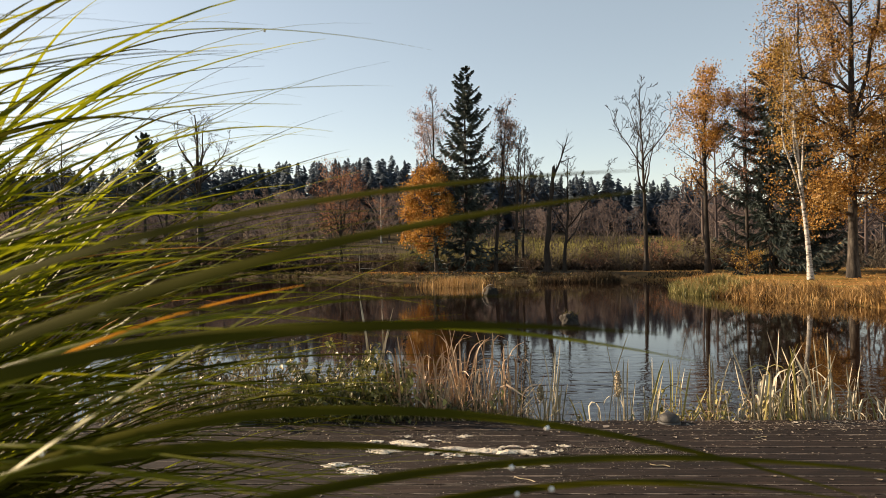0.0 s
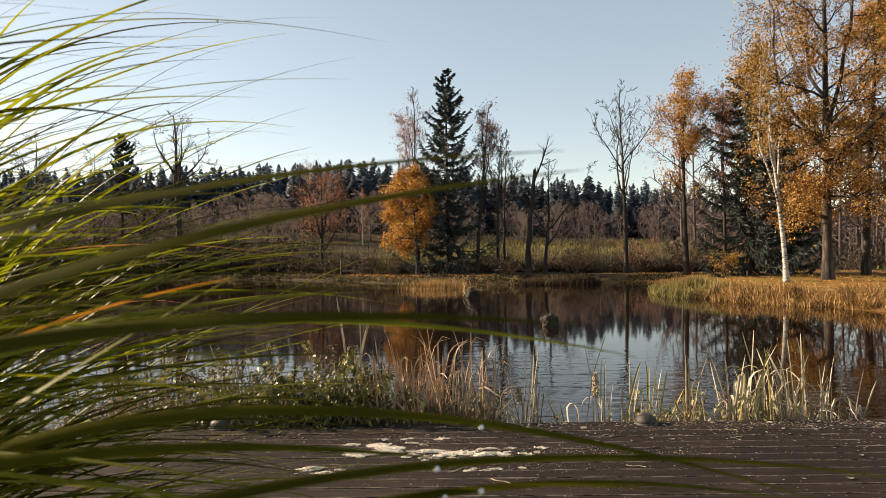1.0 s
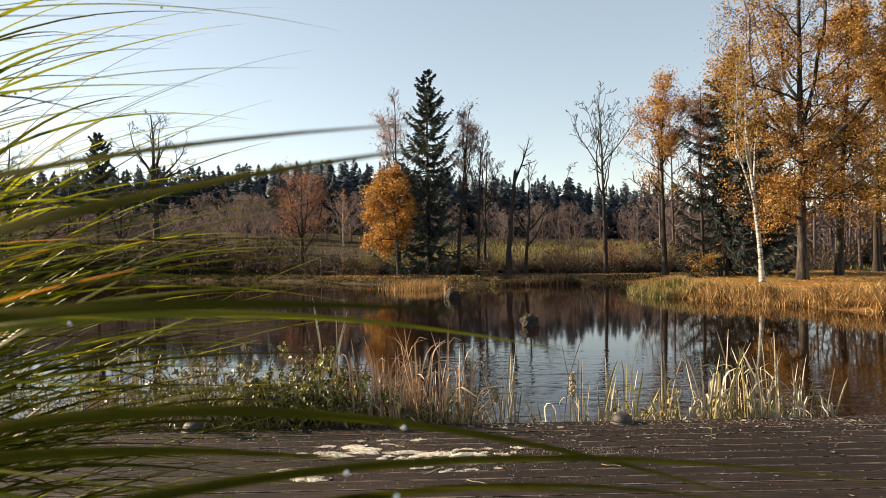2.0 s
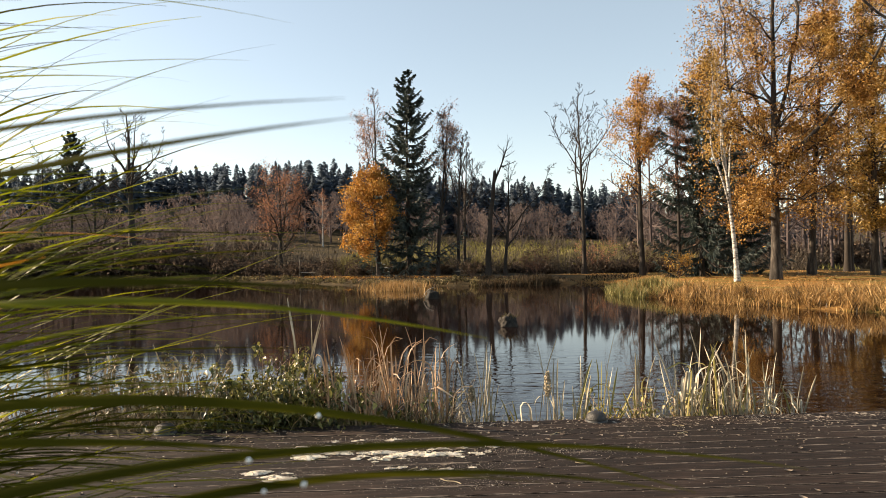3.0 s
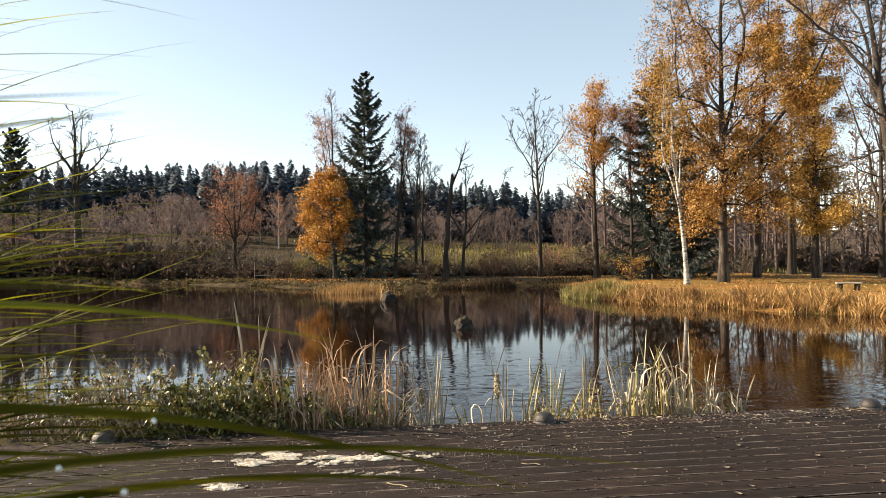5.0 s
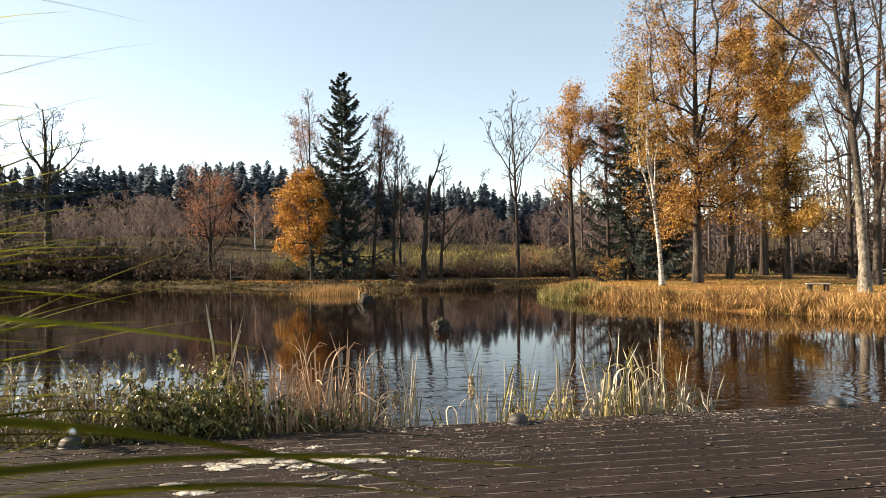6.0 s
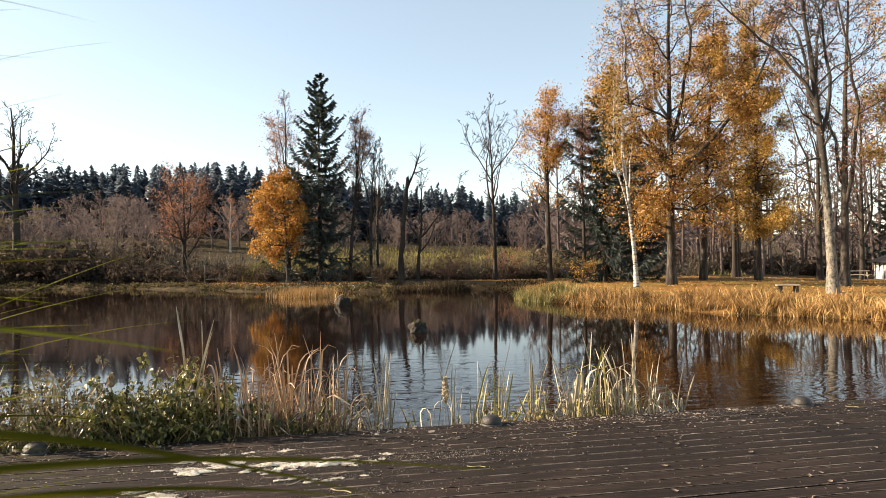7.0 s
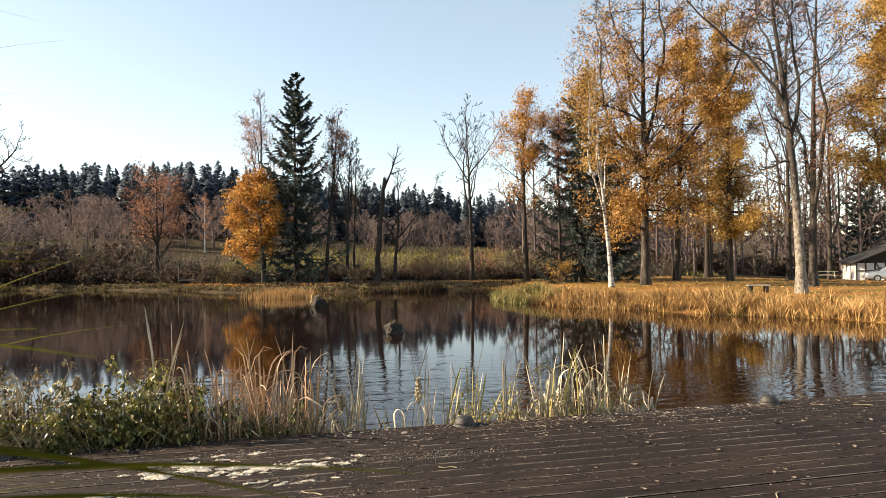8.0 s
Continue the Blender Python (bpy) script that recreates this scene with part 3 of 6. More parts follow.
# ---- ground and water ----
SHORE = [(-40, 4.2), (25, 4.2), (22, 9), (19.2, 13), (17.3, 16.0), (16.3, 17.6), (15.4, 19.0), (14.3, 20.4), (13.2, 22.3), (11.9, 24.1), (10.9, 27.6), (10.0, 30.5), (11.5, 33.0),
         (16, 37), (14.5, 41), (11.5, 43.0), (8.5, 40.5), (4.3, 41.0), (2.0, 42.5), (-1.5, 43.0), (-4.4, 46), (-9.3, 52), (-14.5, 56), (-21.5, 58.5),
         (-32, 63), (-46, 66), (-58, 58), (-56, 30)]


def shore_distance(X, Y):
    """Metres to the shoreline; below zero over the pond."""
    best = np.full(X.shape, 1e9)
    inside = np.zeros(X.shape, dtype=bool)
    for (ax, ay), (bx, by) in zip(SHORE, SHORE[1:] + SHORE[:1]):
        ex, ey = bx - ax, by - ay
        t = np.clip(((X - ax) * ex + (Y - ay) * ey) / (ex * ex + ey * ey), 0, 1)
        best = np.minimum(best, np.hypot(X - ax - t * ex, Y - ay - t * ey))
        cross = ((ay > Y) != (by > Y)) & (X < (bx - ax) * (Y - ay) / (by - ay + 1e-12) + ax)
        inside ^= cross
    return np.where(inside, -best, best)


def ground_z(X, Y):
    X, Y = np.asarray(X, float), np.asarray(Y, float)
    d = shore_distance(X, Y) + 0.35 * np.sin(X * 0.9 + 1.3 * np.sin(Y * 0.7)) + 0.25 * np.sin(Y * 1.3 + X * 0.4)
    z = np.where(d < 0, np.maximum(d * 0.35, -0.9), 0.38 * (1 - np.exp(-np.maximum(d, 0) / 0.9)))
    z = z + np.where(d > 0, 0.04 * np.sin(X * 1.7) * np.sin(Y * 1.9), 0)
    far = np.clip((Y - 59) / 48.0, 0, 1) * np.clip((78 - X) / 36.0, 0, 1) * np.clip(d / 6, 0, 1)
    z += 3.0 * far ** 1.1
    hill = np.clip((Y - 108) / 90.0, 0, 1.6)
    z += hill * np.interp(X, [-90, -20, 22, 60, 95, 150], [15, 14.5, 7.5, 5.5, 7, 8])
    east = np.clip((X - 30) / 22.0, 0, 1.4) * np.clip((Y - 6) / 20, 0, 1)
    z -= 0.8 * east
    # the far bank stands higher over the water
    z += 0.10 * np.clip((Y - 40) / 4, 0, 1) * np.clip((12 - X) / 4, 0, 1) * np.clip(d / 1.2, 0, 1) * np.clip((75 - Y) / 10, 0, 1)
    # the grassy ground on which the walker stands
    z += 0.28 * np.clip((2.6 - Y) / 1.5, 0, 1)
    return z


def axis(lo, hi, step, out, grow):
    a = list(np.arange(lo, hi + 1e-6, step))
    s, p, q = step, lo, hi
    while q < out:
        s *= grow
        p, q = p - s, q + s
        a = [p] + a + [q]
    return np.array(a)


gx, gy = axis(-46, 56, 0.8, 2600, 1.28), axis(-4, 76, 0.8, 2600, 1.28)
GX, GY = np.meshgrid(gx, gy)
GZ = ground_z(GX, GY)
idx = np.arange(GX.size).reshape(GX.shape)
GQ = np.stack([idx[:-1, :-1], idx[:-1, 1:], idx[1:, 1:], idx[1:, :-1]], -1).reshape(-1, 4)
g = np_part("ground", np.stack([GX, GY, GZ], -1).reshape(-1, 3), GQ, M["ground"], smooth=True)
tagged(g, "grassy pond bank and meadow with fallen autumn leaves", "ground", kind="structure")

wx, wy = np.linspace(-75, 40, 30), np.linspace(2.5, 80, 20)
WX, WY = np.meshgrid(wx, wy)
idx = np.arange(WX.size).reshape(WX.shape)
w = np_part("water", np.stack([WX, WY, WX * 0], -1).reshape(-1, 3), np.stack([idx[:-1, :-1], idx[:-1, 1:], idx[1:, 1:], idx[1:, :-1]], -1).reshape(-1, 4), M["water"], smooth=True)
tagged(w, "dark brown rippled pond water mirroring the trees", "water", kind="structure")

# ---- trees on the far bank ----
spruce(0.1, 50, 15.8, 4.3, 3, "tall dark green spruce with sparse upturned branches", 26, 6, 16, 0.055, 0.03, 0.80, 0.26)
broadleaf(-2.3, 51.5, 14.0, 0.17, 3.9, 11, "slender half-bare tree with pink-brown leaves beside the spruce", twig="twig_red", leaf="copper_leaf", leaves=5200,
          leaf_size=0.11, spread=0.25, first=0.3, angle=44, up=0.12, n1=16, n2=7, n3=6, n4=2, lean=(-0.3, 0), fork=2, fork_at=(0.35, 0.55), fork_angle=18, hold_on=0.6)
broadleaf(-2.2, 48.8, 8.0, 0.17, 2.9, 12, "low bright orange tree in full autumn leaf beside the spruce", bark="bark_grey", leaf="orange_leaf", leaves=26000,
          leaf_size=0.17, spread=0.28, first=0.26, angle=68, up=0.05, n1=26, n2=6, n3=6, n4=1, lean=(-0.5, 0), hold_on=0.56)
broadleaf(2.3, 49.5, 12.9, 0.16, 2.9, 13, "upright forked tree with thin reddish leaves in its crown", twig="twig_red", leaf="copper_leaf", leaves=4200, leaf_size=0.12, spread=0.25, first=0.35, angle=36, up=0.12, n1=14, n2=7, n3=6, n4=2,
          lean=(0.9, 0), thin=1.7, fork=3, fork_at=(0.3, 0.55), fork_angle=16, leaf_band=(0.55, 1.0))
broadleaf(3.85, 49.0, 10.6, 0.15, 2.7, 14, "upright forked bare tree with dark twigs", first=0.3, angle=38, up=0.1, n1=14, n2=7, n3=7, n4=2, lean=(0.4, 0), thin=1.7, fork=2, fork_at=(0.4, 0.6), fork_angle=18)
broadleaf(4.5, 51.0, 10.3, 0.14, 2.6, 15, "upright forked bare tree with dark twigs", first=0.35, angle=38, up=0.1, n1=14, n2=7, n3=7, n4=2, lean=(0.3, 0), thin=1.7, fork=2, fork_at=(0.35, 0.55), fork_angle=20)
broadleaf(7.3, 48.0, 8.6, 0.15, 2.7, 16, "small spreading bare tree with a crooked trunk", first=0.3, angle=52, up=0.08, n1=12, n2=7, n3=6, n4=2, lean=(0.3, 0), bend=0.3, fork=3, fork_at=(0.25, 0.4), fork_angle=32, wig=0.16)
broadleaf(13.55, 49.0, 13.8, 0.19, 3.9, 17, "bare tree with an oval crown of upswept dark limbs", first=0.42, angle=48, up=0.16, n1=10, n2=5, n3=4, n4=2, thin=2.2, limb=0.62, fork=6, fork_at=(0.38, 0.75), fork_angle=40, wig=0.13)
broadleaf(16.25, 44.0, 13.4, 0.20, 3.2, 181, "half-bare tree with orange leaves in its upper crown", leaf="orange_leaf", leaves=15000, leaf_size=0.13, spread=0.3, first=0.34, angle=48, up=0.1, n1=16, n2=7, n3=6, n4=2,
          leaf_band=(0.36, 1.05), fork=3, fork_at=(0.4, 0.6), fork_angle=15, hold_on=0.62)
broadleaf(18.0, 42.0, 12.3, 0.14, 2.7, 19, "slender tree with sparse pink-brown leaves", twig="twig_red", leaf="copper_leaf", leaves=5500, leaf_size=0.11, spread=0.3, first=0.35, angle=42, up=0.1, n1=16, n2=7, n3=6, n4=2, fork=2, fork_at=(0.5, 0.65), fork_angle=16, leaf_band=(0.5, 1.0))
broadleaf(-11.35, 58, 10.0, 0.22, 3.4, 20, "twin-stemmed tree with thin copper-brown leaves", leaf="copper_leaf", leaves=9000, leaf_size=0.12, spread=0.35, twig="twig_red", first=0.2, angle=56, up=0.08, n1=16, n2=7, n3=6, n4=2, fork=3, fork_at=(0.1, 0.4), hold_on=0.6)
broadleaf(-26.8, 64, 16.0, 0.42, 5.0, 21, "large bare tree with heavy crooked limbs", limb=0.62, thin=2.2, first=0.35, angle=62, up=0.12, n1=10, n2=6, n3=6, n4=2, fork=4, fork_at=(0.38, 0.66), fork_angle=42, bend=0.25, lean=(-0.6, 0), wig=0.17)
spruce(-34.6, 68, 14.4, 2.7, 22, "dark green pine with a narrow crown and a bare lower trunk", 13, 6, 12, 0.11, 0.46, 0.5, 0.3)
broadleaf(-31.8, 67, 10.5, 0.20, 3.6, 27, "bare tree with thin spreading limbs beside the pine", first=0.25, angle=50, n1=12, n2=7, n3=6, n4=2, up=0.1, fork=3, fork_at=(0.2, 0.45), thin=2.0, wig=0.15)
broadleaf(-51, 70, 13.5, 0.24, 5.4, 23, "bare broad-crowned tree with grey twigs", first=0.28, angle=50, n1=14, n2=7, n3=6, n4=2, up=0.1, fork=2, thin=2.0)
broadleaf(-46.4, 72, 14.8, 0.26, 5.4, 24, "bare broad-crowned tree with grey twigs", first=0.3, angle=50, n1=14, n2=7, n3=6, n4=2, up=0.1, fork=2, thin=2.0)
broadleaf(-41.6, 75, 13.2, 0.22, 4.8, 25, "bare broad-crowned tree with grey twigs", first=0.28, angle=50, n1=14, n2=7, n3=6, n4=2, up=0.12, fork=2, thin=2.0)
broadleaf(-14.8, 110, 9.6, 0.16, 2.4, 26, "pale birch with pinkish bare twigs in the meadow", bark="bark_birch", twig="twig_red", leaf="copper_leaf", leaves=1500, leaf_size=0.14, first=0.2, angle=35, n1=16, n2=6, n3=5, n4=0)


def snag():
    """A dead leaning trunk, broken off, with one long thin limb above the break."""
    rng = np.random.default_rng(31)
    root = thing("dead_tree", 5.95, 47.5, float(ground_z(5.95, 47.5)) - 0.12, "dead leaning tree trunk broken off at the top", "dead tree", "trees round the pond")
    t = np.linspace(0, 1, 12)
    P = np.stack([0.15 * t + 0.5 * t ** 2.2 + 0.04 * np.sin(t * 19), 0.05 * np.sin(t * 11), 7.6 * t], 1)[None]
    R = (0.22 - 0.08 * t + 0.10 * np.exp(-t * 20) + 0.03 * np.sin(t * 40))[None]
    V, Q = tubes(P, R, 10)
    V[-10:, 2] += rng.uniform(-0.25, 0.55, 10)
    np_part("trunk", V, Q, M["bark_dark"], root, smooth=True)
    s = np.linspace(0, 1, 9)
    L = np.stack([0.6 + 1.15 * s ** 0.8, 0.05 * np.sin(s * 9), 7.2 + 3.1 * s], 1)[None]
    LR = (0.085 * (1 - 0.85 * s))[None]
    P2, R2 = branches(rng, L, LR, 9, 0.25, 1.0, 0.35, 48, 0.05, 0.12, 6, 0.6, 0.3)
    P3, R3 = branches(rng, P2, R2, 4, 0.3, 1.0, 0.4, 45, 0.0, 0.12, 4, 0.7, 0.4)
    P4, R4 = branches(rng, P[:, 4:], R[:, 4:] * 0.3, 5, 0.1, 0.9, lambda u: 1.6 + 0 * u, 75, -0.05, 0.14, 6, 0.5, 0.2)
    V, Q = joined([tubes(L, LR, 6), tubes(P2, R2, 4), tubes(P3, R3, 3), tubes(P4, R4, 4)])
    np_part("limb", V, Q, M["twig"], root)


snag()

# ---- trees on the eastern shore ----
spruce(19.3, 41.5, 13.4, 3.7, 41, "dark spruce with drooping boughs behind the birch", 20, 6, 22, 0.045, 0.04, 0.62, 0.1)
spruce(23.2, 44.5, 11.0, 3.4, 42, "dark spruce with drooping boughs behind the oaks", 18, 6, 22, 0.045, 0.04, 0.62, 0.1)
spruce(66.5, 64.0, 15.5, 3.2, 52, "dark spruce with drooping boughs behind the shed", 18, 6, 9, 0.15, 0.1, 0.6, 0.1)
broadleaf(17.2, 33.0, 12.6, 0.135, 2.4, 43, "leaning white-barked birch with sparse yellow leaves", bark="bark_birch", leaf="gold_leaf", leaves=5000, leaf_size=0.11, spread=0.25, first=0.4, angle=40,
          up=0.10, n1=12, n2=6, n3=6, n4=2, lean=(-1.1, 0), fork=3, fork_at=(0.3, 0.5), fork_angle=20, bend=0.2)
broadleaf(19.85, 34.0, 20.5, 0.26, 6.1, 44, "big oak with golden-brown leaves low and bare upper limbs", bark="bark_grey", leaf="oak_leaf", leaves=130000, leaf_size=0.13, spread=0.30, first=0.16, angle=66, up=0.06, n1=24,
          n2=7, n3=6, n4=2, fork=5, leaf_band=(0.04, 0.85), fork_at=(0.24, 0.48), skirt=24, skirt_leaves=19000, limb=0.5, hold_on=0.58, wig=0.17, fork_angle=27, bend=0.2, thinning=True)
broadleaf(25.7, 40.0, 18.5, 0.23, 3.4, 45, "tall slender oak with thin golden leaves", bark="bark_grey", leaf="oak_leaf", leaves=34000, leaf_size=0.14, spread=0.3, first=0.26, angle=50, up=0.11, n1=24, n2=7, n3=6, n4=1, lean=(1.1, 0), hold_on=0.55, wig=0.15)
broadleaf(28.4, 38.0, 18.6, 0.22, 3.6, 46, "tall oak in golden autumn leaf", bark="bark_grey", leaf="gold_leaf", leaves=84000, leaf_size=0.125, spread=0.30, first=0.16, angle=64, up=0.05, n1=36, n2=7, n3=6, n4=1, lean=(0.2, 0), leaf_band=(0.05, 0.9), skirt=16, skirt_leaves=12000,
          hold_on=0.52, wig=0.15)
broadleaf(21.4, 24.0, 17.0, 0.21, 4.2, 47, "bare tree with pale patchy bark and crooked forked limbs", bark="bark_pale", leaf="copper_leaf", leaves=4200, leaf_size=0.09, spread=0.3, first=0.34, angle=58, up=0.10, n1=24, n2=7, n3=6, n4=2, fork=4, fork_at=(0.36, 0.56),
          fork_angle=20, limb=0.45, lean=(-0.2, 0), bend=0.3, wig=0.25)
broadleaf(26.6, 29.0, 17.2, 0.22, 4.0, 48, "bare tree with a grey trunk behind the pale one", bark="bark_grey", leaf="copper_leaf", leaves=4000, leaf_size=0.10, spread=0.3, first=0.28, angle=56, up=0.10, n1=16, n2=7, n3=6, n4=2, fork=2, lean=(0.6, 0), wig=0.17)
broadleaf(33.8, 30.0, 18.8, 0.26, 5.4, 49, "large oak in golden leaf beside the shed", bark="bark_grey", leaf="gold_leaf", leaves=80000, leaf_size=0.14, spread=0.3, first=0.16, angle=70, up=0.05, n1=28, n2=7, n3=6, n4=1, fork=2, leaf_band=(0.05, 1.0), hold_on=0.62, wig=0.15)
broadleaf(36.5, 42.0, 16.5, 0.22, 4.4, 53, "bare tree with pinkish fine twigs behind the golden oak", twig="twig_red", first=0.25, angle=52, up=0.1, n1=18, n2=7, n3=6, n4=2, fork=2, thin=1.7, wig=0.16)
broadleaf(44.0, 46.0, 16.0, 0.22, 4.4, 54, "bare tree with pinkish fine twigs beside the shed", twig="twig_red", leaf="copper_leaf", leaves=2500, leaf_size=0.13, spread=0.3, first=0.25, angle=52, up=0.1, n1=18, n2=7, n3=6, n4=2, fork=2, thin=1.8, wig=0.16)
broadleaf(33.7, 48.0, 14.0, 0.24, 2.6, 50, "tall dark trunk with bare twigs in the grove", first=0.4, angle=44, n1=16, n4=1)
broadleaf(34.4, 48.6, 13.2, 0.22, 2.6, 51, "tall dark trunk with bare twigs in the grove", first=0.4, angle=44, n1=16, n4=1)


def woods(name, makers, spots, label, category, rng, material):
    """Many far trees of a few forms, joined into one."""
    pieces = []
    for x, y, h in spots:
        V, Q = makers[rng.integers(0, len(makers))]
        a = rng.uniform(0, 6.28)
        c, s = math.cos(a), math.sin(a)
        W = V @ np.array([[c, s, 0], [-s, c, 0], [0, 0, 1]]) * np.array([h * rng.uniform(0.85, 1.2)] * 2 + [h])
        pieces.append((W + np.array([x, y, float(ground_z(x, y)) - 0.2]), Q))
    V, Q = joined(pieces)
    ob = np_part(name, V, Q, material)
    tagged(ob, label, category, kind="stuff")


def far_conifer(seed):
    """An old spruce: a broad ragged spire of short overlapping boughs."""
    rng = np.random.default_rng(seed)
    n = 210
    u = 0.10 + 0.90 * rng.random(n) ** 0.9
    a = rng.uniform(0, 6.28, n)
    blunt = rng.uniform(0.5, 0.9)
    L = (rng.uniform(0.19, 0.27) * (1 - u) ** blunt + 0.012) * rng.uniform(0.55, 1.25, n)
    out = np.stack([np.cos(a), np.sin(a), 0 * a], 1)
    side = np.stack([-np.sin(a), np.cos(a), 0 * a], 1)
    drop = L * rng.uniform(0.05, 0.5, n)
    w = (0.018 + L * rng.uniform(0.15, 0.38, n))[:, None]
    root = np.stack([0 * a, 0 * a, u + 0.015], 1) + out * L[:, None] * 0.15
    mid = np.stack([0 * a, 0 * a, u - drop * 0.5], 1) + out * L[:, None] * 0.65
    tip = np.stack([0 * a, 0 * a, u - drop * 0.7], 1) + out * L[:, None]
    hang = np.array([0, 0, -0.5]) * w
    V = np.stack([root, mid - side * w + hang, tip, mid + side * w + hang], 1).reshape(-1, 3)
    V[:, :2] += 0.02 * np.sin(V[:, 2:3] * 9 + seed)
    return V, np.arange(len(V)).reshape(-1, 4)


def bare_form(seed, n1=12, n2=6, n3=5, w=1.0):
    rng = np.random.default_rng(seed)
    P = trunk_line(rng, 1.0, (rng.uniform(-.1, .1), 0), 0.02, 8)
    R = (0.0115 * (1 - 0.8 * np.linspace(0, 1, 8)))[None]
    P1, R1 = branches(rng, P, R, n1, 0.18, 0.98, lambda u: 0.36 * (1.15 - u), 54, 0.07, 0.1, 5, 0.5, 0.3, 0.003 * w, 25.0, 0.7)
    P2, R2 = branches(rng, P1, R1, n2, 0.2, 1.0, 0.45, 42, 0.06, 0.15, 4, 0.6, 0.4, 0.0024 * w)
    P3, R3 = branches(rng, P2, R2, n3, 0.2, 1.0, 0.5, 42, 0.04, 0.15, 3, 0.6, 0.5, 0.0020 * w)
    return joined([tubes(P, R, 5), tubes(P1, R1, 3), ribbons(P2, R2), ribbons(P3, R3)])


def round_form(seed):
    """A bare broad-crowned tree: forked low, with a dome of fine twigs and a few leaves left."""
    rng = np.random.default_rng(seed)
    P = trunk_line(rng, 0.8, (rng.uniform(-.08, .08), 0), 0.04, 8)
    R = (0.016 * (1 - 0.8 * np.linspace(0, 1, 8)))[None]
    P1, R1 = branches(rng, P, R, 12, 0.08, 1.0, lambda u: 0.44 * np.sin(0.5 + 2.3 * u), 52, 0.12, 0.12, 6, 0.55, 0.3, 0.004, 25.0, 0.75)
    P2, R2 = branches(rng, P1, R1, 6, 0.2, 1.0, 0.42, 44, 0.08, 0.14, 4, 0.6, 0.4, 0.0030)
    P3, R3 = branches(rng, P2, R2, 3, 0.15, 1.0, 0.6, 42, 0.05, 0.16, 3, 0.6, 0.5, 0.0036)
    leaves = leaf_quads(rng, on_branches(rng, P3, 90, 0.2, 0.012), 0.036)
    return joined([tubes(P, R, 5), ribbons(P1, R1), ribbons(P2, R2), ribbons(P3, R3), leaves])


rng = np.random.default_rng(77)
conifers = [far_conifer(s) for s in range(9)]
spots = []
for row in range(4):
    y = 140 + row * 7
    for x in np.arange(-150, 100, 2.0):
        hgt = np.interp(x, [-150, -60, -17, 10, 22, 44, 61, 100], [12.5, 12.8, 13.8, 13.0, 12.4, 12.6, 11.4, 10.6]) * rng.uniform(0.78, 1.10)
        spots.append((x + rng.normal(0, 1.3), y + rng.normal(0, 2.5), hgt))
woods("far_spruce_wood", conifers, spots, "blue-green spruce forest on the far hillside, the haze in its needle colour", "forest", rng, M["haze_needle"])

domes = [round_form(s) for s in (1, 2, 3, 4)]
spots = [(rng.uniform(-100, -20), rng.uniform(70, 122), rng.uniform(6.0, 9.0)) for i in range(84)]
spots += [(rng.uniform(-60, -22), rng.uniform(66, 74), rng.uniform(4.5, 7)) for i in range(26)]
spots += [(rng.uniform(-45, -4), rng.uniform(114, 132), rng.uniform(6, 10)) for i in range(36)]
woods("bare_wood", domes, spots, "brown bare deciduous woodland beyond the water", "woodland", rng, M["mauve_haze_twig"])
# many of these are added to lighten the dark forest as haze does
spots = [(rng.uniform(-8, 72), rng.uniform(108, 136), rng.uniform(4, 8.5)) for i in range(105)]
woods("bare_wood", domes, spots, "mauve-brown bare trees along the foot of the far forest, many added in place of haze", "woodland", rng, M["mauve_haze_twig"])
# the pale twig colour gives the hazy light between the trunks
spots = [(rng.uniform(26, 84), rng.uniform(52, 82), rng.uniform(11, 19)) for i in range(88)]
spots = [s_ for s_ in spots if not (s_[0] > 38 and s_[1] < 62)]
woods("bare_grove", [bare_form(s, 13, 5, 4, 1.6) for s in (5, 6, 7)], spots, "grove of thin bare trunks behind the eastern shore", "woodland", rng, M["mauve_haze_twig"])
spots = [(rng.uniform(30, 150), rng.uniform(84, 116), rng.uniform(7, 12)) for i in range(60)]
woods("bare_wood", domes, spots, "mauve-brown bare woodland behind the grove", "woodland", rng, M["mauve_haze_twig"])


def thicket_form(seed):
    """A shrub of many thin upright rods with side twigs."""
    rng = np.random.default_rng(seed)
    n = 22
    az, r0, r1 = rng.uniform(0, 6.28, n), rng.uniform(0, 0.3, n), rng.uniform(0.15, 0.75, n)
    top = rng.uniform(0.45, 1.0, n) * (1.1 - 0.5 * r1)
    t = np.linspace(0, 1, 4)[None, :, None]
    ground = np.stack([np.cos(az) * r0, np.sin(az) * r0, 0 * az], 1)[:, None]
    tip = np.stack([np.cos(az) * r1, np.sin(az) * r1, top], 1)[:, None]
    P = ground + (tip - ground) * np.concatenate([t ** 1.5, t ** 1.5, t], 2)
    R = np.full((n, 4), 0.010) * np.linspace(1, 0.5, 4)[None]
    P2, R2 = branches(rng, P, R, 3, 0.1, 1, 0.42, 35, 0.08, 0.15, 3, 0.8, 0.5, 0.006)
    leaves = leaf_quads(rng, on_branches(rng, P2, 50, 0.2, 0.03), 0.085)
    return joined([ribbons(P, R), ribbons(P2, R2), leaves])


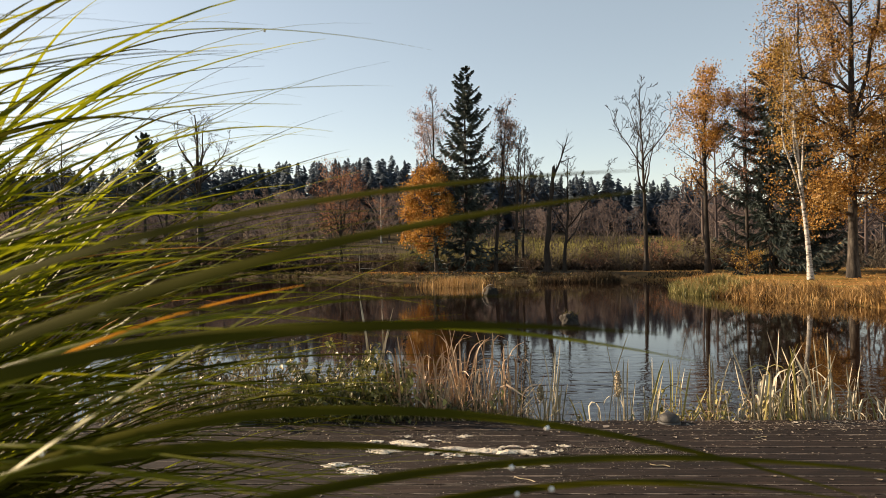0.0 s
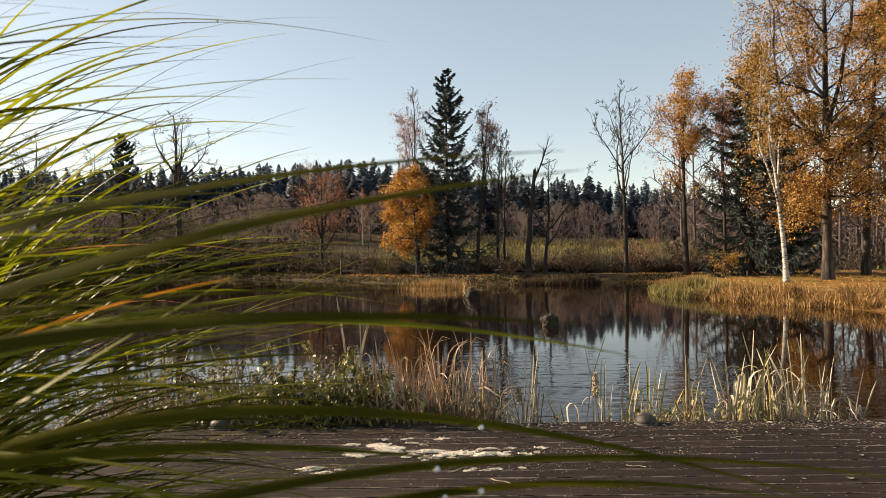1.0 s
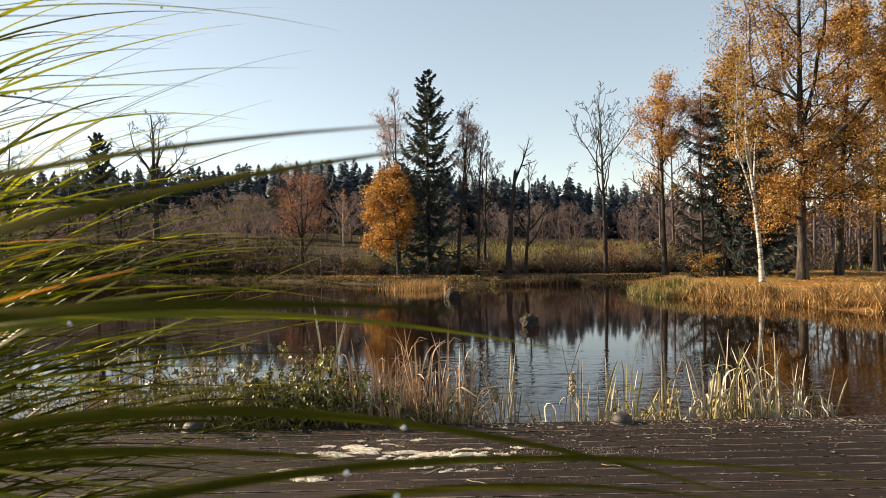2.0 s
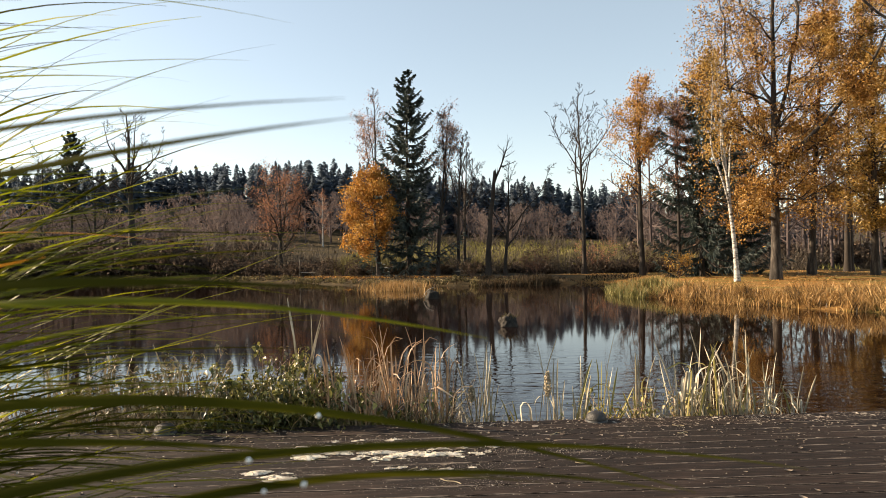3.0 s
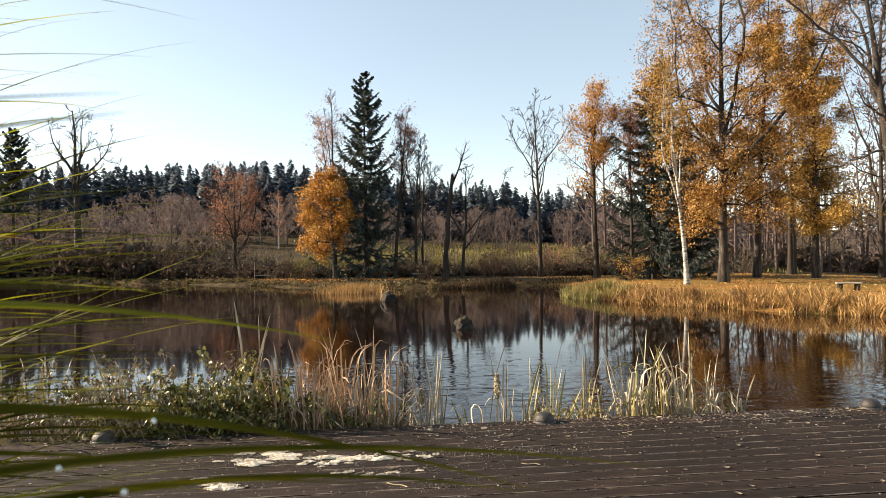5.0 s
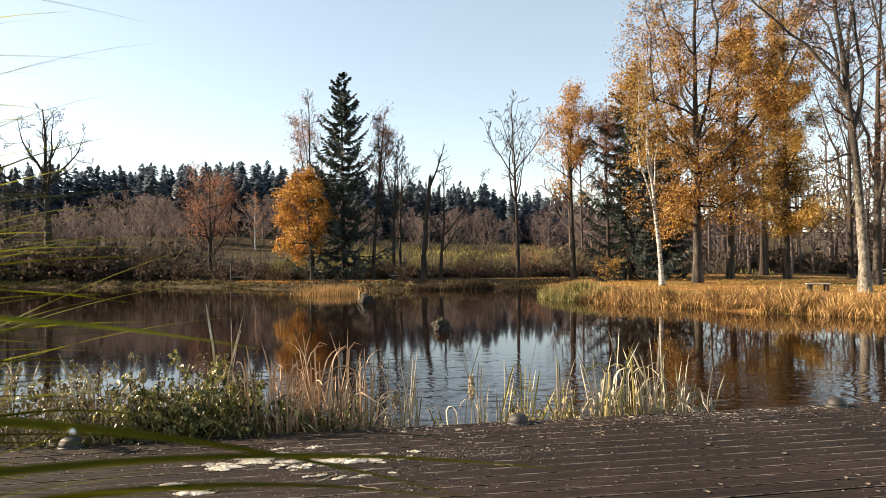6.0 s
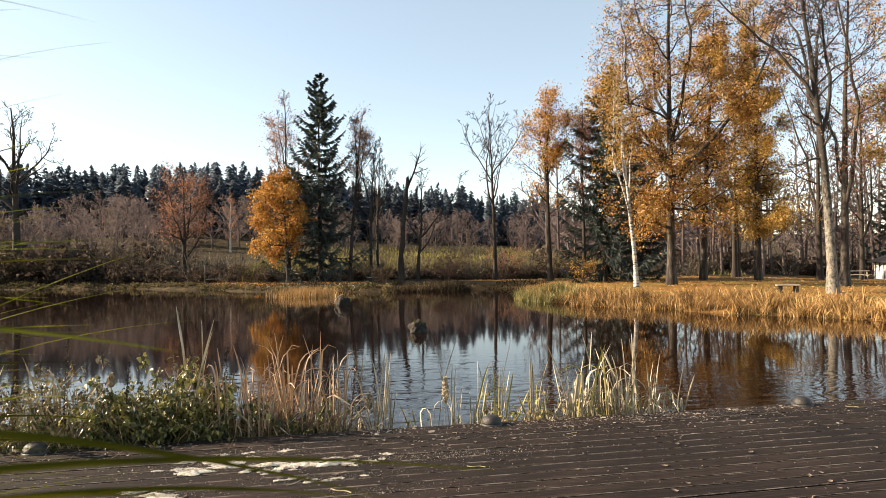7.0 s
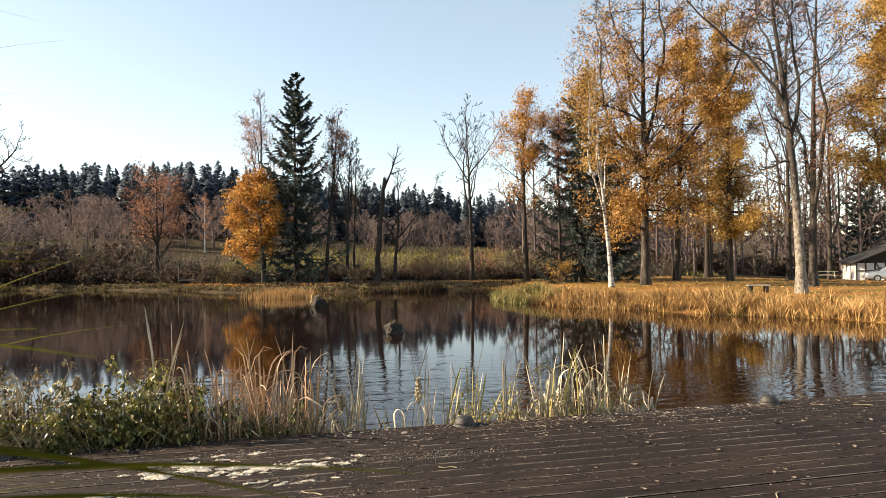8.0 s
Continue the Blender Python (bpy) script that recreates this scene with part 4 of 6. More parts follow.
shrubs = [thicket_form(s) for s in (11, 12, 13, 14)]
spots = []
for i in range(90):
    x = rng.uniform(-70, -7)
    spots.append((x, np.interp(x, [-66, -46, -20, -7], [72, 70, 62.5, 56.5]) + rng.uniform(0, 11), rng.uniform(1.6, 3.4)))
for i in range(70):
    spots.append((rng.uniform(3, 34), rng.uniform(50.5, 60), rng.uniform(1.2, 2.8)))
for i in range(20):
    spots.append((rng.uniform(-8, 10), rng.uniform(51.5, 56), rng.uniform(0.8, 1.7)))
for i in range(60):
    spots.append((rng.uniform(24, 96), rng.uniform(62, 78), rng.uniform(1.5, 3.2)))
for i in range(22):
    spots.append((rng.uniform(-6, 44), rng.uniform(64, 108), rng.uniform(1.0, 2.2)))
for i in range(50):
    spots.append((rng.uniform(-8, 60), rng.uniform(96, 114), rng.uniform(1.4, 3.4)))
for i in range(80):
    spots.append((rng.uniform(-75, -14), rng.uniform(66, 92), rng.uniform(2.6, 4.4)))
woods("shrub_thicket", shrubs, spots, "brown leafless shrub thicket along the banks, meadow and grove", "shrubs", rng, M["far_twig"])


def hedge_form(seed):
    """A low dense shrub: short rods hidden in dull leaves."""
    rng = np.random.default_rng(seed)
    n = 10
    az, r1 = rng.uniform(0, 6.28, n), rng.uniform(0.2, 0.7, n)
    t = np.linspace(0, 1, 4)[None, :, None]
    tip = np.stack([np.cos(az) * r1, np.sin(az) * r1, rng.uniform(0.5, 1.0, n)], 1)[:, None]
    P = tip * np.concatenate([t ** 0.8, t ** 0.8, t], 2)
    R = np.full((n, 4), 0.014) * np.linspace(1, 0.5, 4)[None]
    P2, R2 = branches(rng, P, R, 3, 0.1, 1, 0.5, 40, 0.05, 0.15, 3, 0.8, 0.5, 0.008)
    return joined([ribbons(P, R), ribbons(P2, R2), leaf_quads(rng, on_branches(rng, P2, 95, 0.0, 0.09), 0.21)])


hedges = [hedge_form(s) for s in (21, 22, 23)]
# west of x = -9 the hedge stands in for the bank's shade
spots = []
for i in range(380):
    x = rng.uniform(-62, 26.0)
    y = np.interp(x, [-62, -46, -32, -21.5, -14.5, -9.3, -4.4, 4, 10, 26], [72, 68.5, 65.5, 61, 58.3, 55.5, 52.5, 52, 51, 49.5])
    spots.append((x, y + rng.uniform(-0.6, 1.6), np.interp(x, [-62, -24, -14, 4, 26], [2.9, 2.6, 1.3, 0.9, 1.2]) * rng.uniform(0.75, 1.2)))
for i in range(120):
    x = rng.uniform(-75, -16)
    spots.append((x, np.interp(x, [-66, -46, -20, -14], [74, 72, 64.5, 62]) + rng.uniform(0, 14), rng.uniform(2.0, 3.6)))
woods("hedge_row", hedges, spots, "dark brown hedge of withered shrubs behind the far bank, partly in place of shade", "hedge", rng, M["hedge"])
spots = [(x, 63 + 0.10 * (x - 26) + rng.uniform(-1, 6), rng.uniform(1.3, 3.0)) for x in rng.uniform(24, 130, 220)]
woods("hedge_row", hedges, spots, "dark brown hedge of withered shrubs behind the grove", "hedge", rng, M["hedge"])

# ---- grasses, reeds and shrubs ----


def blades(rng, X, Y, Z, h, width, lean=0.25, bend=0.5, k=4):
    """Many upright leaves at once, as strips of k rings."""
    n = len(X)
    az = rng.uniform(0, 6.283, n)
    L = h * rng.uniform(0.55, 1.25, n)
    out = np.stack([np.cos(az), np.sin(az), 0 * az], 1)
    turn = rng.uniform(0, 6.283, n)
    side = np.stack([np.cos(turn), np.sin(turn), 0 * az], 1)
    ln = np.abs(rng.normal(0, lean, n))[:, None]
    bd = np.abs(rng.normal(0, bend, n))[:, None]
    base = np.stack([X, Y, Z], 1)
    V = []
    for i in range(k):
        t = i / (k - 1)
        c = base + L[:, None] * (np.array([0, 0, 1.0]) * (t - 0.35 * bd * t ** 3) + out * (ln * t + bd * t ** 2.5 * 0.6))
        w = width * 0.5 * (1 - t ** 1.8) + width * 0.06
        V += [c - side * w, c + side * w]
    V = np.stack(V, 1).reshape(-1, 3)
    b = (np.arange(n) * 2 * k)[:, None, None]
    q = np.array([(2 * i, 2 * i + 1, 2 * i + 3, 2 * i + 2) for i in range(k - 1)])[None]
    return V, (b + q).reshape(-1, 4)


def shore_strip(rng, n, pts, inner, outer):
    """Random places along a polyline, from inner to outer metres beside it."""
    pts = np.array(pts, float)
    seg = np.linalg.norm(np.diff(pts, axis=0), axis=1)
    cum = np.concatenate([[0], np.cumsum(seg)])
    s = rng.uniform(0, cum[-1], n)
    i = np.clip(np.searchsorted(cum, s) - 1, 0, len(seg) - 1)
    t = ((s - cum[i]) / seg[i])[:, None]
    p = pts[i] * (1 - t) + pts[i + 1] * t
    d = (pts[i + 1] - pts[i]) / seg[i][:, None]
    off = rng.uniform(inner, outer, n)[:, None]
    return p + np.stack([d[:, 1], -d[:, 0]], 1) * off


rng = np.random.default_rng(5)
east_line = [(22, 9), (19.2, 13), (17.3, 16.0), (16.3, 17.6), (15.4, 19.0), (14.3, 20.4), (13.2, 22.3), (11.9, 24.1), (10.9, 27.6), (10.0, 30.5), (11.5, 33.0)]
p = shore_strip(rng, 900, east_line, -0.3, 1.9)
tall = rng.uniform(0.55, 1.2, 900)
k = rng.integers(0, 900, 15000)
q = p[k] + rng.normal(0, 0.13, (15000, 2))
z = np.maximum(ground_z(q[:, 0], q[:, 1]), -0.1)
V, Q = blades(rng, q[:, 0], q[:, 1], z, 0.50 * tall[k], 0.028, 0.36, 1.0, 5)
tagged(np_part("reed_belt", V, Q, M["reed_gold"]), "dense belt of dry golden reeds along the eastern shore", "reeds", kind="stuff")
p = shore_strip(rng, 2600, [(10.4, 27.5), (9.9, 30.5), (11.3, 33.5)], -0.5, 2.0)
V, Q = blades(rng, p[:, 0], p[:, 1], np.maximum(ground_z(p[:, 0], p[:, 1]), -0.1), 0.52, 0.035, 0.25, 0.5)
tagged(np_part("green_reeds", V, Q, M["sedge_green"]), "yellow-green reeds at the tip of the headland", "reeds", kind="stuff")

far_line = [(14.5, 41), (11.5, 43.0), (8.5, 40.5), (4.3, 41.0), (2.0, 42.5), (-1.5, 43.0), (-4.4, 46), (-9.3, 52), (-14.5, 56), (-21.5, 58.5), (-32, 63), (-46, 66)]
p = shore_strip(rng, 7000, far_line, -0.2, 3.2)
z = np.maximum(ground_z(p[:, 0], p[:, 1]), -0.1)
V, Q = blades(rng, p[:, 0], p[:, 1], z, 0.20, 0.05, 0.45, 0.8)
tagged(np_part("bank_grass", V, Q, M["bank_grass"]), "rough tufted grass along the far bank", "grass", kind="stuff")
p = shore_strip(rng, 230, [(9.2, 41.0), (4.3, 41.2), (2.0, 42.6), (-1.5, 43.2), (-4.4, 46.2), (-9.3, 52.2), (-14.5, 56.2), (-21.5, 58.7), (-32, 63.2)], 0.0, 0.7)
woods("bank_herbs", hedges, [(float(x), float(y), rng.uniform(0.22, 0.55)) for x, y in p], "low withered herbs and seed heads along the far bank", "herbs", rng, M["bank_herb"])
x = rng.normal(-4.0, 3.6, 3600)
y = np.interp(x, [-14, -9, -4, 2, 6], [57.5, 54.2, 48.2, 45.0, 43.6]) + rng.normal(0.3, 0.6, 3600)
ok = shore_distance(x, y) > 0.8
V, Q = leaf_quads(rng, np.stack([x, y, ground_z(x, y) + 0.03], 1)[ok], 0.13, 0.8)
tagged(np_part("leaf_litter", V, Q, M["orange_leaf"]), "fallen orange leaves on the far bank under the trees", "fallen leaves", kind="stuff")
p = np.stack([rng.normal(-0.5, 0.8, 2000), rng.normal(38.3, 0.8, 2000)], 1)
V, Q = blades(rng, p[:, 0], p[:, 1], p[:, 0] * 0 - 0.1, 0.62, 0.025, 0.14, 0.3)
tagged(np_part("reed_island", V, Q, M["reed_gold"]), "patch of pale yellow reeds standing in the water", "reeds", kind="stuff")
p = np.stack([rng.uniform(4.6, 9.6, 1300), 40.75 + rng.normal(0, 0.3, 1300)], 1)
V, Q = blades(rng, p[:, 0], p[:, 1], np.maximum(ground_z(p[:, 0], p[:, 1]), -0.05), 0.55, 0.035, 0.4, 0.8)
tagged(np_part("shore_herbs", V, Q, M["bank_grass"]), "withered brown herbs and sedge at the water's edge", "herbs", kind="stuff")
# tall dry stalks and herbs before the meadow
x = rng.uniform(-6, 27, 13000)
y = rng.uniform(52.5, 66, 13000)
V, Q = blades(rng, x, y, ground_z(x, y), 1.5, 0.05, 0.15, 0.3)
tagged(np_part("meadow_stalks", V, Q, M["meadow_grass"]), "tall dry yellow stalks and herbs before the meadow", "tall grass", kind="stuff")
x = rng.uniform(-8, 44, 8000)
y = rng.uniform(60, 118, 8000)
V, Q = blades(rng, x, y, ground_z(x, y), 0.6, 0.12, 0.3, 0.5)
tagged(np_part("meadow_turf", V, Q, M["meadow_turf"]), "sunlit yellow-green meadow grass on the slope", "grass", kind="stuff")
x = rng.uniform(12, 52, 22000)
y = rng.uniform(11, 50, 22000)
ok = (shore_distance(x, y) > 1.0) & (np.sin(0.9 * x + 1.3 * np.sin(0.6 * y)) + np.sin(1.2 * y + np.sin(0.8 * x)) + rng.normal(0, 0.7, len(x)) > -0.3)
V, Q = leaf_quads(rng, np.stack([x, y, ground_z(x, y) + 0.03], 1)[ok], 0.10, 0.75)
tagged(np_part("leaf_litter", V, Q, M["litter"]), "fallen orange oak leaves covering the eastern bank", "fallen leaves", kind="stuff")


def bush(x, y, r, h, seed, mat, label, n=9):
    rg = np.random.default_rng(seed)
    root = thing("bush", x, y, float(ground_z(x, y)) - 0.05, label, "bush", "bushes on the far bank")
    P = np.zeros((n, 6, 3))
    az = rg.uniform(0, 6.28, n)
    for i in range(6):
        t = i / 5
        P[:, i] = np.stack([np.cos(az) * r * t ** 1.2, np.sin(az) * r * t ** 1.2, h * t * rg.uniform(0.7, 1.0, n)], 1)
    R = np.full((n, 6), 0.02) * np.linspace(1, 0.3, 6)[None]
    P2, R2 = branches(rg, P, R, 7, 0.2, 1, 0.45, 45, 0.05, 0.15, 5, 0.6, 0.3, 0.006)
    P3, R3 = branches(rg, P2, R2, 5, 0.2, 1, 0.5, 45, 0.03, 0.15, 4, 0.6, 0.3, 0.005)
    V, Q = joined([tubes(P, R, 4), tubes(P2, R2, 3), ribbons(P3, R3)])
    np_part("branching", V, Q, M["twig_red"], root)
    V, Q = leaf_quads(rg, on_branches(rg, P3, int(900 * r), 0.1, 0.06), 0.09)
    np_part("foliage", V, Q, M[mat], root)


for i, (bx, by, br, bh, mt) in enumerate([(9.3, 47.0, 0.9, 1.5, "copper_leaf"), (-5, 50.5, 1.2, 1.5, "bank_grass"), (4.4, 43.2, 0.9, 1.2, "bank_grass"), (11.0, 52, 1.4, 2.4, "bank_grass"), (14.8, 50.5, 1.5, 2.6, "copper_leaf"),
                                          (17.8, 47.5, 1.4, 2.2, "bank_grass"), (-18, 60.5, 2.0, 2.6, "bank_grass"), (-24, 62, 2.2, 2.6, "bank_grass"), (-13.5, 60, 1.4, 1.8, "bank_grass"),
                                          (17.2, 40.3, 1.1, 1.6, "gold_leaf"), (-33, 65.8, 2.2, 2.8, "bank_grass"), (-40, 68, 2.2, 2.8, "bank_grass")]):
    bush(bx, by, br, bh, 200 + i, mt, {"copper_leaf": "twiggy bush with rusty brown leaves", "bank_grass": "low bush with olive green leaves", "gold_leaf": "low bush with yellow leaves"}[mt])

# ---- the deck ----
DECK_Y, DECK_Z, BOARD = 5.50, 0.70, 0.133


def board_mesh(length, seed):
    rg = random.Random(seed)
    bm = bmesh.new()
    w, th, b = BOARD - 0.0130, 0.028, 0.003
    prof = [(-w / 2, -th), (-w / 2, -b), (-w / 2 + b, 0), (-0.02, 0.0006), (0.02, 0.0006), (w / 2 - b, 0), (w / 2, -b), (w / 2, -th)]
    n = 9
    rings = []
    for i in range(n):
        xx = -length / 2 + length * i / (n - 1)
        dz, dy = rg.uniform(-0.0012, 0.0012), rg.uniform(-0.001, 0.001)
        rings.append([bm.verts.new((xx, py + dy, pz + dz)) for py, pz in prof])
    for a, c in zip(rings, rings[1:]):
        for i in range(len(prof)):
            j = (i + 1) % len(prof)
            bm.faces.new((a[i], c[i], c[j], a[j]))
    bm.faces.new(rings[0])
    bm.faces.new(rings[-1][::-1])
    bmesh.ops.recalc_face_normals(bm, faces=bm.faces)
    me = bpy.data.meshes.new("plank")
    bm.to_mesh(me)
    bm.free()
    me.materials.append(M["deck"])
    return me


deck = thing("deck", 4.0, 3.4, DECK_Z, "weathered grey-brown wooden deck over the pond edge", "deck")
deck["kind"] = "structure"
plank_meshes = [board_mesh(14.0, s) for s in range(6)]
rd = random.Random(9)
rows = int((DECK_Y - 1.5) / BOARD)
for r in range(rows):
    yy = DECK_Y - BOARD * (r + 0.5)
    start = -7.6 - rd.uniform(0, 0.3)
    while start < 15:
        ob = new("plank", plank_meshes[rd.randrange(6)])
        ob.parent = deck
        ob.location = (start + 7.0 - 4.0, yy - 3.4 + rd.uniform(-0.0022, 0.0022), rd.uniform(-0.003, 0.003))
        start += 14.006


def box_bm(sx_, sy_, sz_, bevel=0.01):
    bm = bmesh.new()
    bmesh.ops.create_cube(bm, size=1.0)
    bmesh.ops.scale(bm, vec=(sx_, sy_, sz_), verts=bm.verts)
    if bevel:
        bmesh.ops.bevel(bm, geom=bm.edges[:], offset=bevel, segments=2, affect='EDGES', profile=0.5)
    return bm


for k in range(6):
    j = part("joist", box_bm(24, 0.07, 0.15), M["bark_dark"], deck)
    j.location = (-1.0, 2.02 - k * 0.75, -0.11)
for k in range(9):
    post = part("post", box_bm(0.12, 0.12, 1.5), M["bark_dark"], deck)
    post.location = (-11.5 + 2.6 * k, 1.9, -0.93)

# ---- the small dome lights on the deck's edge ----
M["cap"] = surface("grey_cap", [(0.3, (0.014, 0.012, 0.011)), (0.7, (0.040, 0.036, 0.033))], 20, fine=120, rough=0.5, bump=0.3, spec=0.4)
M["cap_dark"] = surface("cap_dark", [(0.3, (0.03, 0.03, 0.03)), (0.7, (0.06, 0.06, 0.06))], 20, fine=120, rough=0.5, bump=0.1)


def dome_light(x, y, label):
    root = thing("deck_light", x, y, DECK_Z, label, "deck light", "dome lights along the deck edge")

    def lathe(profile, n=28):
        bm = bmesh.new()
        rings = [[bm.verts.new((r * math.cos(6.28318 * i / n), r * math.sin(6.28318 * i / n), z)) for i in range(n)] for r, z in profile]
        for a, b in zip(rings, rings[1:]):
            for i in range(n):
                bm.faces.new((a[i], a[(i + 1) % n], b[(i + 1) % n], b[i]))
        bm.faces.new(rings[-1])
        return bm
    part("base_ring", lathe([(0.082, 0), (0.082, 0.010), (0.077, 0.015), (0.07, 0.016)]), M["cap_dark"], root, smooth=True)
    prof = []
    for i in range(15):
        a = i / 14 * math.pi / 2
        rr = 0.075 * math.cos(a) ** 0.75
        prof.append((max(rr, 0.004) + (0.0018 if i % 2 else 0.0), 0.017 + 0.056 * math.sin(a)))
    part("dome", lathe(prof), M["cap"], root, smooth=True)


dome_light(-1.44, 5.42, "grey ribbed dome light on the deck edge")
dome_light(1.71, 5.42, "grey ribbed dome light on the deck edge")
dome_light(4.39, 5.42, "grey ribbed dome light on the deck edge")


# ---- plants along the deck's edge ----


def reed_plant(seed, leaves, h, width, material, label, hooked=0.5, category="reed", tilt=0.08):
    """One reed: a sheaf of long stiff leaves, some of them folded over at the tip."""
    rg = np.random.default_rng(seed)
    root = thing("reed", 0, 0, -50, label, category, "reeds along the deck edge")
    for i in range(leaves):
        base = (rg.normal(0, 0.03), rg.normal(0, 0.03), 0)
        hook = rg.uniform(1.5, 3.3) if rg.random() < hooked else rg.uniform(0, 0.35)
        V, Q = leaf_ribbon(base, abs(rg.normal(0, tilt)), h * rg.uniform(0.55, 1.12), width * rg.uniform(0.55, 1.2), hook, rg)
        np_part("leaf", V, Q, material, root)
    return root


def leaf_ribbon(base, tilt, length, width, hook, rg, k=18):
    """A long keeled leaf that leans by tilt and, past its kink, folds over by the angle hook."""
    az = rg.uniform(0, 6.283)
    flat, up = np.array([math.cos(az), math.sin(az), 0.0]), np.array([0, 0, 1.0])
    turn = az + 1.57 + rg.normal(0, 0.7)
    side = np.array([math.cos(turn), math.sin(turn), 0.0])
    kink, sharp = rg.uniform(0.5, 0.86), rg.uniform(0.08, 0.4)
    twist = rg.normal(0, 0.5)
    p = np.array(base, float)
    V = []
    for i in range(k):
        t = i / (k - 1)
        a = tilt + 0.08 * t + hook * min(1.0, max(0.0, (t - kink) / sharp))
        d = up * math.cos(a) + flat * math.sin(a)
        w = width * 0.5 * min(1.0, (1.02 - t) * 9.0) * (0.8 + 0.25 * min(1.0, 3 * t))
        sd = unit(side * math.cos(twist * t) + np.cross(d, side) * math.sin(twist * t))
        n = np.cross(sd, d)
        V += [p - sd * w, p + n * w * 0.85, p + sd * w]
        p = p + d * length / (k - 1)
    Q = []
    for i in range(k - 1):
        a = 3 * i
        Q += [(a, a + 1, a + 4, a + 3), (a + 1, a + 2, a + 5, a + 4)]
    return np.array(V), np.array(Q)


def sow(templates, n, x0, x1, y0, y1, z, seed, lo=0.8, hi=1.2, clumps=0, tilt=6.0):
    rg = np.random.default_rng(seed)
    cen = rg.uniform(x0, x1, max(clumps, 1))
    for i in range(n):
        x = rg.uniform(x0, x1) if not clumps else float(np.clip(rg.choice(cen) + rg.normal(0, 0.11), x0, x1))
        t = templates[i % len(templates)]
        s = rg.uniform(lo, hi)
        m = pose(x, rg.uniform(y0, y1), z, rg.normal(0, tilt), rg.normal(0, tilt), rg.uniform(0, 360)) @ Matrix.Scale(s, 4)
        c = copy_thing(t, m)
        c.scale = (s, s, s)


cattails = [reed_plant(300 + i, 3, 1.08, 0.0150, M["reed_pale" if i else "reed_green"], "pale straw-coloured cattail with long broken leaves", 0.45, "cattail", 0.05) for i in range(10)]
thin_reeds = [reed_plant(320 + i, 2, 0.92, 0.0125, M["reed_pale"], "sparse dry straw-coloured reed in the water", 0.25) for i in range(6)]
red_reeds = [reed_plant(340 + i, 4, 1.02, 0.0135, M["reed_red"], "dry reddish-brown reed with curled tips", 0.7, tilt=0.07) for i in range(8)]
pale_reeds = [reed_plant(360 + i, 4, 0.9, 0.0125, M["reed_dry"], "withered grey-beige reed with broken leaves", 0.75, tilt=0.12) for i in range(7)]
green_reeds = [reed_plant(380 + i, 3, 0.9, 0.015, M["reed_green"], "yellow-green young reed with upright leaves", 0.15) for i in range(3)]
stalks = [reed_plant(390 + i, 1, 1.42, 0.013, M["reed_pale"], "tall straight bleached reed stalk", 0.0, tilt=0.02) for i in range(3)]
sow(cattails, 52, 2.2, 3.24, 5.60, 6.0, 0.1, 1, 0.55, 1.18, 0, 3)
sow(cattails, 8, 3.15, 3.45, 5.60, 5.8, 0.2, 12, 0.6, 0.8, 0, 8)
sow(cattails, 4, 1.45, 1.75, 5.65, 5.9, 0.15, 2, 0.75, 0.95)
sow(thin_reeds, 30, 0.7, 2.5, 5.65, 6.4, 0.05, 3, 0.7, 1.3, 11, 5)
sow(green_reeds, 8, 1.0, 2.6, 5.65, 6.2, 0.1, 4, 0.7, 1.1)
sow(red_reeds, 66, -0.28, 0.60, 5.62, 6.1, 0.15, 5, 0.8, 1.14, 12, 5)
sow(stalks, 8, -0.60, -0.42, 5.70, 5.9, 0.2, 6, 0.85, 1.12, 0, 2)
sow(pale_reeds, 110, -4.1, -1.15, 5.6, 6.4, 0.15, 7, 0.85, 1.35, 30, 8)
sow(pale_reeds, 16, -1.4, -0.2, 5.65, 6.2, 0.25, 8, 0.8, 1.12)
for t in cattails + thin_reeds + red_reeds + pale_reeds + green_reeds + stalks:
    for o in [*t.children, t]:
        bpy.data.objects.remove(o)


def leaf_shapes(rng, C, size, droop=0.4):
    """Ovate leaves folded along the midrib, two quads wide and three long."""
    n = len(C)
    az = rng.uniform(0, 6.283, n)
    pitch = rng.normal(-droop, 0.5, n)
    a = np.stack([np.cos(az) * np.cos(pitch), np.sin(az) * np.cos(pitch), np.sin(pitch)], 1)
    b = unit(np.stack([-np.sin(az), np.cos(az), rng.normal(0, 0.45, n)], 1))
    c = np.cross(a, b)
    s = (size * rng.uniform(0.55, 1.35, n))[:, None]
    V = []
    for t, w in ((0.0, 0.04), (0.3, 0.34), (0.65, 0.26), (1.0, 0.015)):
        mid = C + a * s * t - c * s * 0.10 * t * t * 2
        V += [mid - b * s * w + c * s * w * 0.5, mid, mid + b * s * w + c * s * w * 0.5]
    V = np.stack(V, 1).reshape(-1, 3)
    q = []
    for i in range(3):
        o = 3 * i
        q += [(o, o + 1, o + 4, o + 3), (o + 1, o + 2, o + 5, o + 4)]
    return V, (np.arange(n)[:, None, None] * 12 + np.array(q)[None]).reshape(-1, 4)


